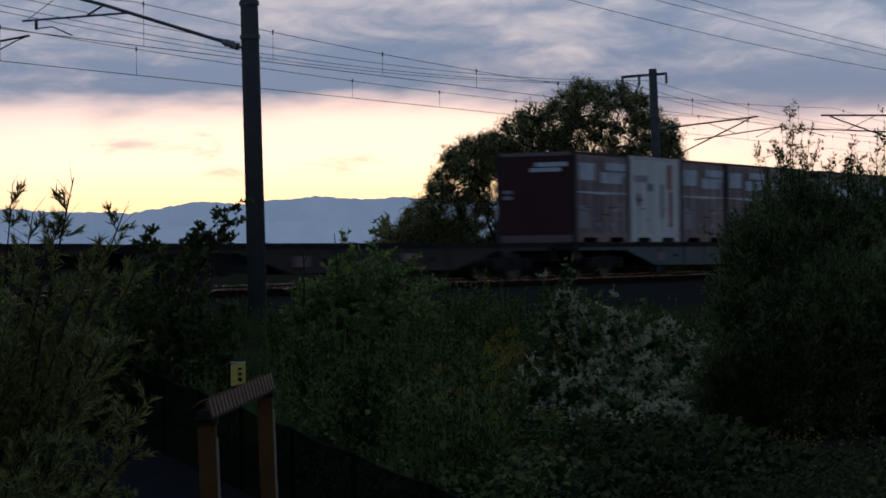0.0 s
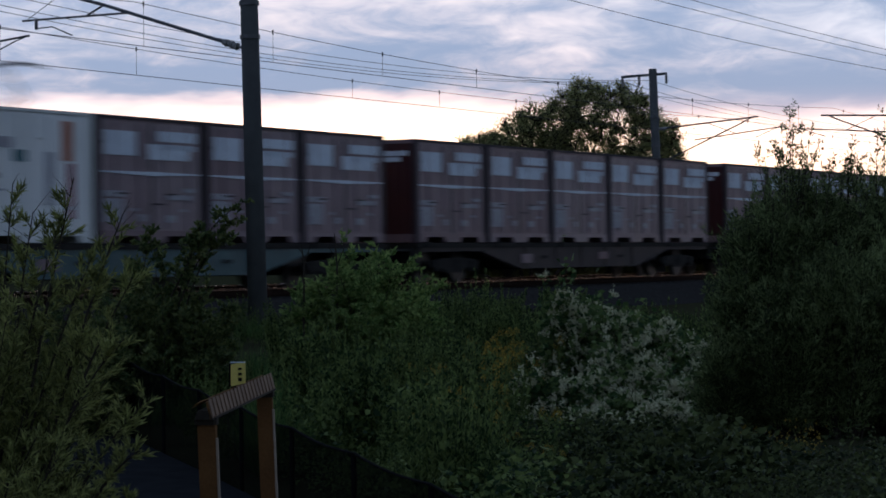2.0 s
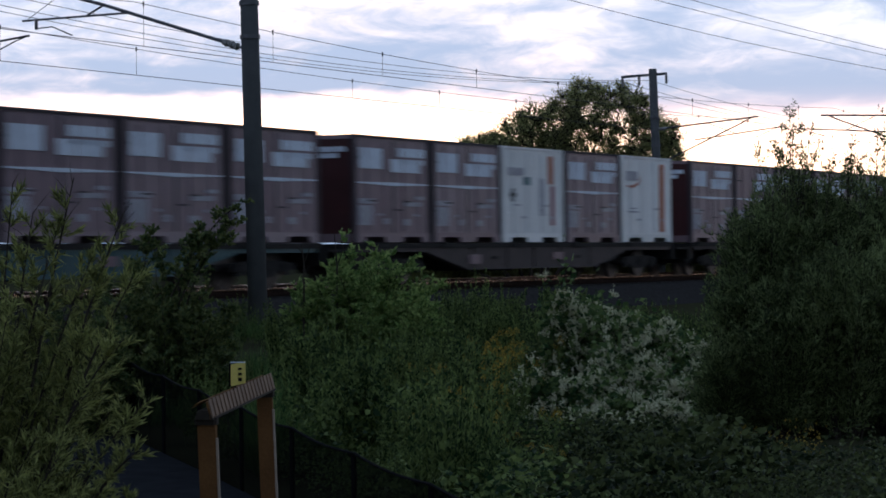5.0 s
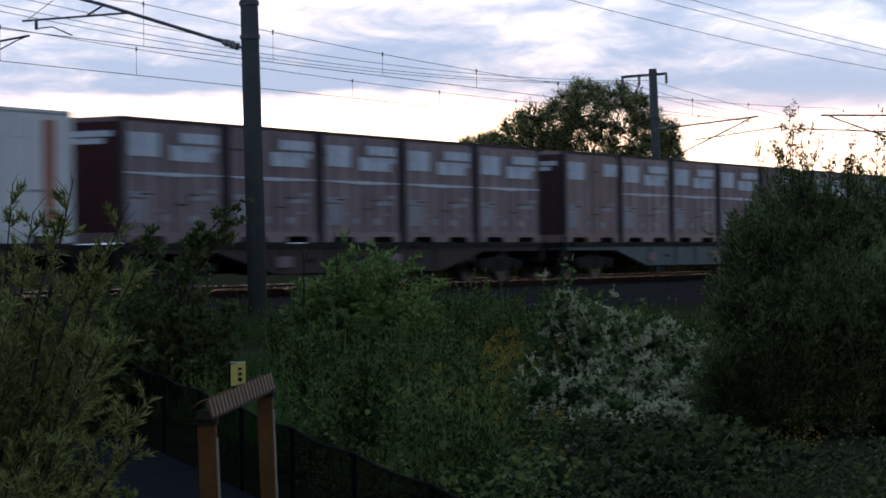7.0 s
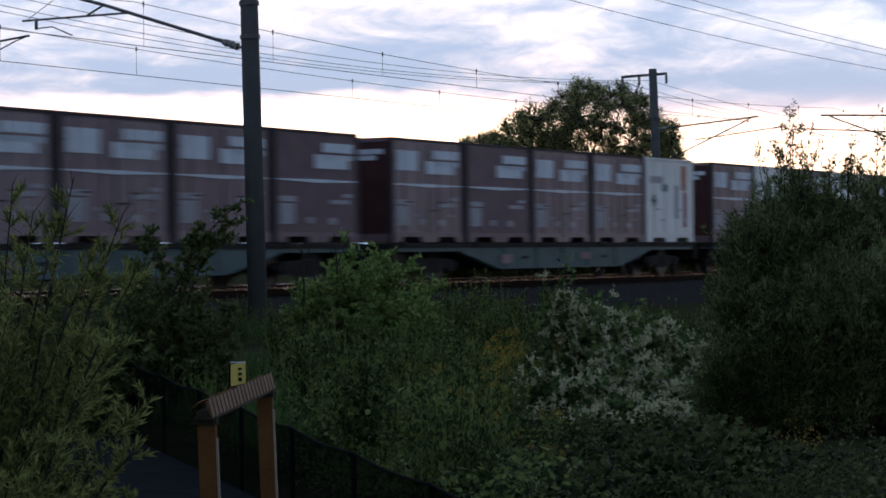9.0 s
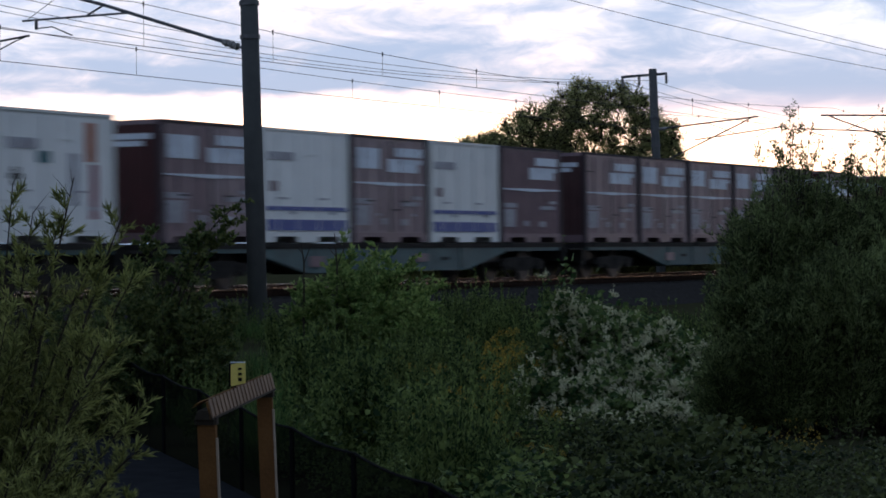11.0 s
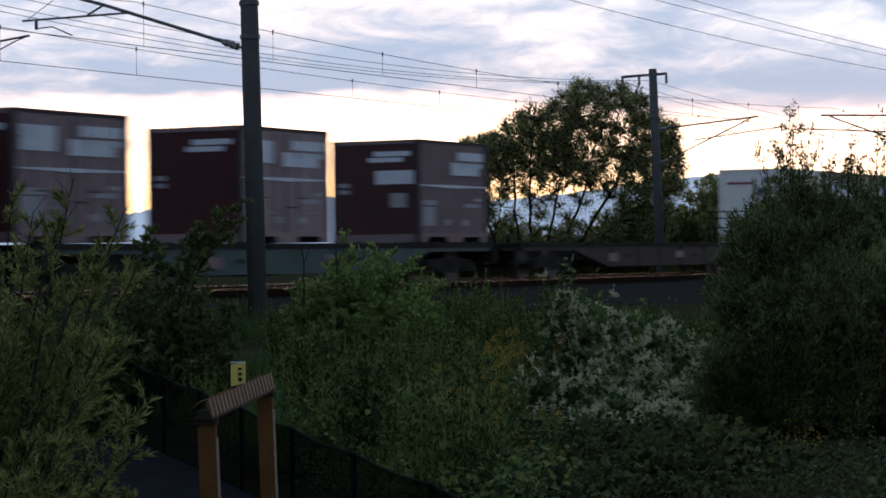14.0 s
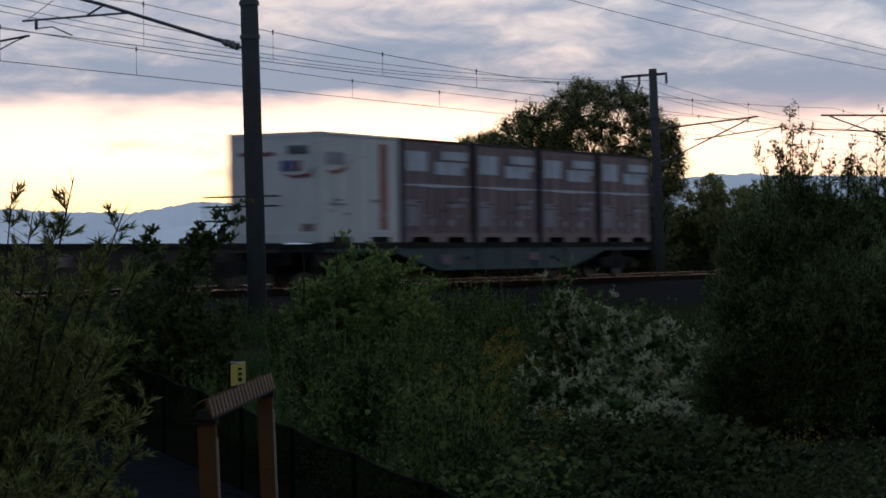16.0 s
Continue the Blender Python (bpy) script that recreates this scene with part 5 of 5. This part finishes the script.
def big_tree():
    """A spreading willow beyond the tracks: limbs fanning from one foot, a crown of many clumps."""
    D = 100.0
    base = np.array([3.6, D, -1.6])
    top_x = (-2.4, -0.9, 0.4, 1.6, 2.8, 4.25, 5.9, 7.4, 8.85, 9.8, 10.3)
    top_z = (1.6, 3.5, 5.45, 5.9, 6.6, 7.2, 8.15, 8.0, 7.4, 6.2, 4.9)
    low_x = (-1.9, -0.9, 0.4, 1.5, 3.0, 5.0, 7.0, 8.2, 9.3, 10.3)
    low_z = (0.2, 0.0, 0.6, 2.2, 3.2, 3.6, 3.3, 1.2, 1.2, 3.6)
    ob = empty("willow_tree")
    lv, tw_paths, limbs = [], [], []
    # main stems fan out low and bend upwards
    mains = []
    for tx, tz in ((-1.2, 2.6), (0.2, 4.2), (1.4, 4.9), (2.7, 5.6), (4.2, 6.2), (5.6, 7.0), (7.0, 6.9), (8.2, 6.2), (9.3, 4.8)):
        foot = base + np.array([0.16 * (tx - 4.0), RNG.uniform(-0.3, 0.3), 0.9])
        tip = np.array([tx, D + RNG.uniform(-1.5, 1.5), tz])
        u = np.linspace(0, 1, 15)[:, None]
        mid = np.array([foot[0] * 0.4 + tip[0] * 0.6, D, foot[2] * 0.66 + tip[2] * 0.34])
        p = foot * (1 - u) ** 2 + 2 * mid * u * (1 - u) + tip * u ** 2
        p += np.cumsum(RNG.normal(size=p.shape), axis=0) * 0.07 * np.array([1, 0.5, 0.6])
        mains.append(p)
        limbs.append((p, RNG.uniform(0.075, 0.115)))
    joints = np.concatenate([m[4:] for m in mains])
    made = 0
    while made < 1000:
        cx = RNG.uniform(-2.3, 10.3)
        zt, zb = float(np.interp(cx, top_x, top_z)), float(np.interp(cx, low_x, low_z))
        lowest = zb if RNG.uniform() < 0.74 else 0.2
        if RNG.uniform() > (zt - lowest) / 7.0:
            continue
        cz = zt - 0.32 - (zt - 0.32 - lowest) * RNG.uniform() ** 1.15
        cy = RNG.uniform(-2.3, 2.3)
        if noise.noise(Vector((cx * 0.85, cy * 0.5, cz * 0.95 + 9.0))) < -0.6:
            continue
        made += 1
        c = np.array([cx, D + cy, cz])
        r = RNG.uniform(0.32, 0.58)
        dist = np.linalg.norm((joints - c) * np.array([1, 0.4, 0.8]), axis=1) + np.where(joints[:, 2] < cz + 0.3, 0, 4)
        k = joints[np.argmin(dist)]
        u = np.linspace(0, 1, 6)[:, None]
        mid = k * 0.5 + c * 0.5 + RNG.normal(size=3) * 0.15 + np.array([0, 0, 0.1])
        limbs.append((k * (1 - u) ** 2 + 2 * mid * u * (1 - u) + c * u ** 2, RNG.uniform(0.014, 0.032)))
        n = 12
        d = unit(RNG.normal(size=(n, 3)) + np.array([0, 0, 0.6]))
        tips = c + d * r * RNG.uniform(0.6, 1.25, (n, 1))
        start = c + (tips - c) * RNG.uniform(0.0, 0.3, (n, 1))
        s = np.linspace(0, 1, 4)[None, :, None]
        tw_paths.append(start[:, None] * (1 - s) + tips[:, None] * s + np.array([0, 0, 0.08]) * np.sin(np.pi * s))
        m = 14
        f = RNG.uniform(0.15, 1.05, (n, m, 1))
        P = (start[:, None] * (1 - f) + tips[:, None] * f + RNG.normal(size=(n, m, 3)) * 0.07).reshape(-1, 3)
        Dr = unit(np.repeat(tips - start, m, axis=0) * 0.8 + RNG.normal(size=P.shape) * 0.4)
        lv.append(leaf_arrays(P, Dr, RNG.uniform(0.11, 0.22, len(P)), 0.041))
    trunk = Shell().tube([base - np.array([0, 0, 0.3]), base + np.array([0.05, 0, 0.7]), base + np.array([0, 0, 1.3])], [0.4, 0.3, 0.16], 10)
    part("trunk", trunk, M_BARK, ob, "", True)
    thin = [(p, r0) for p, r0 in limbs if r0 < 0.05]
    pts = np.stack([p for p, _ in thin])
    v, q = tube_arrays(pts, np.linspace(1, 0.4, 6)[None] * np.array([r0 for _, r0 in thin])[:, None], 4)
    part("side_branch", quick_mesh("side_branch", v, q, M_BARK), None, ob)["kind"] = "stuff"
    for p, r0 in limbs[:len(mains)]:
        v, q = tube_arrays(p[None], np.linspace(r0, r0 * 0.3, len(p))[None], 6)
        part("limb", quick_mesh("limb", v, q, M_BARK), None, ob)
    t = np.concatenate(tw_paths)
    v, q = tube_arrays(t, np.linspace(0.022, 0.008, 4)[None] * np.ones((len(t), 1)), 3)
    part("twig_work", quick_mesh("twig_work", v, q, M_BARK), None, ob)["kind"] = "stuff"
    v = np.concatenate(lv)
    v = v.reshape(-1, 4, 3)[:, 1:].reshape(-1, 3)
    part("crown", quick_mesh("crown", v, np.arange(len(v)).reshape(-1, 3), LEAF_TREE), None, ob)
    tagged(ob, "spreading willow tree, dark against the evening sky", "tree")


def far_bushes():
    for x, y, h, r in ((0.4, 104.0, 4.0, 1.3), (3.1, 105.0, 3.9, 1.4), (4.6, 103.5, 3.7, 1.3), (7.5, 104.5, 4.1, 1.4), (12.3, 103.0, 5.3, 1.7), (14.8, 105.0, 5.3, 2.0), (11.3, 104.0, 5.0, 1.6), (13.3, 108.0, 4.9, 2.0), (16.0, 112.0, 5.4, 2.4), (9.9, 108.0, 4.4, 1.5), (-0.9, 100.0, 4.3, 1.6), (-2.2, 103.0, 3.9, 1.3), (1.6, 103.0, 4.0, 1.7), (9.2, 104.0, 4.4, 1.6), (6.0, 104.0, 3.9, 1.7), (20.5, 112.0, 4.4, 2.4)):
        shrub("far_shrub", "leafy shrub beyond the railway tracks", on_ground(x, y), h, r, 50, 17, 18, 0.30, 0.125, 0.7, LEAF_TREE, None, 0.4, 0.5, 0.1, spray=0.9, small=True, group="shrubs beyond the tracks")


def bare_twigs():
    for x, z, l in ((-1.72, 0.55, 1.05), (-2.25, 0.6, 0.6)):
        p = np.array([[x, 37.5, -0.9], [x + 0.02, 37.5, z], [x - 0.02, 37.5, z + l * 0.5]])
        s = Shell().tube([tuple(q) for q in p], [0.02, 0.014, 0.006], 5)
        s.tube([(x + 0.02, 37.5, z), (x + 0.13, 37.5, z + 0.28)], [0.009, 0.004], 4)
        s.tube([(x, 37.5, z + 0.15), (x - 0.12, 37.5, z + 0.3)], [0.008, 0.004], 4)
        tagged(part("dead_stem", s, M_BARK), "bare dead plant stem standing among the shrubs", "dead plant")


# ---- path, net fence and timber frame ----


def path_and_fence():
    ax, ay, bx, by = FENCE
    d = Vector((bx - ax, by - ay, 0)).normalized()
    nrm = Vector((d.y, -d.x, 0))       # towards the path
    if nrm.x > 0:
        nrm = -nrm
    a = Vector((ax, ay, 0)) - d * 4
    n = 60
    verts, faces = [], []
    for i in range(n + 1):
        for k, w in enumerate((0.06, 1.0, 2.4)):
            p = a + d * (i * 27.0 / n) + nrm * w
            verts.append((p.x, p.y, ground_z(p.x, p.y) + 0.05))
    for i in range(n):
        for k in range(2):
            q = i * 3 + k
            faces.append((q, q + 1, q + 4, q + 3))
    s = Shell()
    s.add(verts, faces)
    path = part("pavement", s, M_KERB, None, "", True)
    tagged(path, "narrow dark asphalt path beside a net fence", "path", kind="structure")
    f = empty("net_fence")

    def top(v):
        return -0.60 - 0.026 * (23.0 - v.y)

    for i in range(10):
        p = Vector((ax, ay, 0)) - d * 4 + d * (i * 2.0)
        part("post", Shell().tube([(p.x, p.y, ground_z(p.x, p.y) - 0.2), (p.x, p.y, top(p) + 0.005)], 0.02, 8), M_BLACK, f)
        if i < 9:
            q = p + d * 2.0
            m, vv, ff, line = 10, [], [], []
            for j in range(m + 1):
                c = p.lerp(q, j / m)
                o = nrm * (0.025 * math.sin(j * 1.9 + i))
                dip = 0.03 * math.sin(math.pi * j / m)
                line.append((c.x, c.y, top(c) - dip))
                low, high = ground_z(c.x, c.y) - 0.05, top(c) - dip - 0.008
                vv += [(c.x + o.x, c.y + o.y, low), (c.x, c.y, high), (c.x + 0.006, c.y + 0.003, high), (c.x + o.x + 0.006, c.y + o.y + 0.003, low)]
            for j in range(m):
                for k in range(4):
                    ff.append((j * 4 + k, j * 4 + (k + 1) % 4, j * 4 + 4 + (k + 1) % 4, j * 4 + 4 + k))
            part("top_cord", Shell().tube(line, 0.012, 6), M_BLACK, f)
            part("net_panel", Shell().add(vv, ff), M_NET, f)
    tagged(f, "low black net fence along the path", "fence")


def timber_frame():
    A, B = Vector((-1.345, 13.0, -0.15)), Vector((-1.115, 14.7, -0.085))
    g = empty("timber_frame")
    along = (B - A).normalized()
    side = Vector((along.y, -along.x, 0)).normalized()     # to the right of the beam
    for P, w in ((A.lerp(B, 0.05), 0.050), (A.lerp(B, 0.95), 0.047)):
        z0 = ground_z(P.x, P.y) - 0.1
        s = Shell()
        ring = [(P.x - w, P.y - w), (P.x + w, P.y - w), (P.x + w, P.y + w), (P.x - w, P.y + w)]
        s.prism(ring, z0, P.z - 0.03)
        s.v = [(x + 0.03 * (P.z - z) , y, z) for x, y, z in s.v]
        part("post", s, M_WOOD, g)
        cap = Shell().prism([(P.x - w - 0.01, P.y - w - 0.012), (P.x + w + 0.012, P.y - w - 0.012), (P.x + w + 0.012, P.y + w + 0.012), (P.x - w - 0.01, P.y + w + 0.012)], P.z - 0.085, P.z - 0.045)
        part("post_cap", cap, M_BARK, g)
        edge = Shell().box(P.x + w, P.x + w + 0.012, P.y - w - 0.006, P.y - w + 0.03, z0, P.z - 0.16)
        edge.v = [(x + 0.03 * (P.z - z), y, z) for x, y, z in edge.v]
        part("edge_strip", edge, M_EDGE, g, "pale edge along the post")
    # a shallow trough of two ribbed boards
    def board(o0, z0, o1, z1):
        n = 19
        for i in range(n):
            p = A.lerp(B, i / n)
            q = A.lerp(B, (i + 0.62) / n)
            c = [p + side * o0 + Vector((0, 0, z0)), q + side * o0 + Vector((0, 0, z0)), q + side * o1 + Vector((0, 0, z1)), p + side * o1 + Vector((0, 0, z1))]
            lift = Vector((0, 0, 0.014)) + side * 0.006
            slat = Shell().add([*c, *[v + lift for v in c]], [(3, 2, 1, 0), (4, 5, 6, 7), (0, 1, 5, 4), (1, 2, 6, 5), (2, 3, 7, 6), (3, 0, 4, 7)])
            part("slat", slat, M_RIB, parent_board)

    for name, o0, z0, o1, z1 in (("near_board", 0.052, -0.045, 0.028, 0.05), ("far_board", -0.055, 0.02, -0.02, 0.045)):
        c = []
        for P in (A, B):
            c += [P + side * o0 + Vector((0, 0, z0)), P + side * o1 + Vector((0, 0, z1)), P + side * (o1 - 0.012) + Vector((0, 0, z1)), P + side * (o0 - 0.012) + Vector((0, 0, z0 - 0.008))]
        bd = Shell().add(c, [(0, 1, 2, 3), (7, 6, 5, 4), (0, 4, 5, 1), (1, 5, 6, 2), (2, 6, 7, 3), (3, 7, 4, 0)])
        parent_board = part(name, bd, M_WOOD, g)
        if name == "near_board":
            board(o0, z0, o1, z1)
    beam = Shell().add([P + side * o + Vector((0, 0, z)) for P in (A, B) for o, z in ((-0.05, -0.05), (0.06, -0.05), (0.03, 0.0), (-0.03, 0.0))],
                       [(0, 1, 2, 3), (7, 6, 5, 4), (0, 4, 5, 1), (1, 5, 6, 2), (2, 6, 7, 3), (3, 7, 4, 0)])
    part("beam", beam, M_BARK, g)
    tagged(g, "small brown timber frame with a ribbed top beam", "frame")
    # the small yellow notice standing in the trough
    P = A.lerp(B, 0.52)
    sgn = empty("notice_plate")
    w, h = 0.088, 0.135
    x0, y0, z0 = P.x - 0.043, P.y, P.z + 0.048
    tilt = 0.012
    part("backing", Shell().add([(x0 - 0.012, y0 + 0.03, z0), (x0 + w, y0 + 0.012, z0 + 0.02), (x0 + w, y0 + 0.012, z0 + h + 0.02), (x0 - 0.012, y0 + 0.03, z0 + h),
                                 (x0 - 0.012, y0 + 0.004, z0), (x0 + w, y0 + 0.002, z0 + 0.02), (x0 + w, y0 + 0.002, z0 + h + 0.02), (x0 - 0.012, y0 + 0.004, z0 + h)],
                                [(0, 1, 2, 3), (7, 6, 5, 4), (0, 4, 5, 1), (1, 5, 6, 2), (2, 6, 7, 3), (3, 7, 4, 0)]), M_BLACK, sgn)
    part("face", Shell().add([(x0, y0, z0 + 0.003), (x0 + w, y0 - 0.002, z0 + 0.022), (x0 + w, y0 - 0.002, z0 + h + 0.018), (x0, y0, z0 + h - 0.002),
                              (x0, y0 + 0.003, z0 + 0.003), (x0 + w, y0 + 0.001, z0 + 0.022), (x0 + w, y0 + 0.001, z0 + h + 0.018), (x0, y0 + 0.003, z0 + h - 0.002)],
                             [(0, 1, 2, 3), (7, 6, 5, 4), (0, 4, 5, 1), (1, 5, 6, 2), (2, 6, 7, 3), (3, 7, 4, 0)]), M_YELLOW, sgn, "yellow face")
    part("edge_cap", Shell().box(x0 - 0.002, x0 + w, y0 - 0.004, y0 + 0.006, z0 + h + 0.008, z0 + h + 0.014), M_MARK, sgn, "white upper edge")
    for k in range(3):
        z = z0 + 0.035 + k * 0.033
        part("writing_bar", Shell().box(x0 + 0.045, x0 + 0.066, y0 - 0.006, y0 - 0.0005, z, z + 0.02 - 0.004 * k), M_BLACK, sgn)
    stick = Shell().box(x0 + 0.0, x0 + 0.03, y0 + 0.004, y0 + 0.02, P.z - 0.02, z0 + 0.02)
    part("stake", stick, M_BLACK, sgn)
    tagged(sgn, "small yellow notice on a black backing, on the beam", "sign")


def marker():
    """A red point beside the ballast, source unknown: glowing disc on an added stake."""
    p = tw(-4.84, -1.6)
    m = empty("marker_stake")
    part("stake", Shell().tube([(p.x, p.y, -0.4), (p.x, p.y, 0.0)], 0.015, 6), M_GALV, m)
    part("red_point", Shell().tube([(p.x, p.y - 0.02, 0.02), (p.x, p.y + 0.02, 0.02)], 0.022, 8), M_LED, m, "small red point drawn as a glow")
    tagged(m, "added short stake with a small glowing red disc", "marker")


marker()
big_tree()
far_bushes()
foreground_shrubs()
bare_twigs()
# a slope of blossom: high at the back, stepping down and forward, with a hollow on its flank
for px, py, ky, kr in ((998, 500, 31.6, 0.30), (1048, 530, 31.3, 0.45), (1105, 550, 31.0, 0.50), (1165, 575, 30.5, 0.50), (1222, 605, 30.0, 0.48), (1258, 640, 29.2, 0.36), (1085, 610, 30.3, 0.42), (1145, 635, 29.6, 0.48),
                       (1205, 660, 29.0, 0.48), (1060, 660, 29.3, 0.42), (1000, 668, 28.8, 0.40), (940, 662, 28.7, 0.33), (1110, 695, 28.3, 0.46), (1175, 712, 27.8, 0.44), (1045, 722, 27.6, 0.38), (1115, 748, 27.0, 0.4)):
    kx, ky, top = sight(px, py, ky)
    kh = top - ground_z(kx, ky)
    knotweed(kx, ky, kh, kr, int(2600 * kr * (kh + kr)))
path_and_fence()
timber_frame()
weed_field()


# ---- movement ----


def motions():
    freight = [(0.0, 7.73), (1.5, -14.3), (3.5, -43.4), (7.0, -94.45), (9.0, -124.3), (12.5, -176.3), (14.5, -206.3), (16.0, -229.1)]
    for thing, place, z in FREIGHT:
        walk(thing, [(t, TRACK @ pose(place + s, 0, z)) for t, s in freight])
    # every wheelset of the wagons rolls alike, so they share one turning
    times = [k / 30 for k in range(481)]
    path = np.interp(times, [t for t, _ in freight], [s for _, s in freight])
    sets = [o for thing, _, _ in FREIGHT for o in thing.children if o.name.startswith("wheelset")]
    walk(sets[0], [(t, pose(0, 0, 0, 0, math.degrees(s / 0.43), 0)) for t, s in zip(times, path)])
    turning = sets[0].animation_data
    for o in sets[1:]:
        o.rotation_mode = "QUATERNION"
        keys = o.animation_data_create()
        keys.action, keys.action_slot = turning.action, turning.action_slot
    for thing, place in CARS:
        walk(thing, [(t, TRACK @ pose(place - 8.7 + 33.2 * (t - 0.2), FAR, 0)) for t in (0.0, 8.0, 16.0)])


motions()
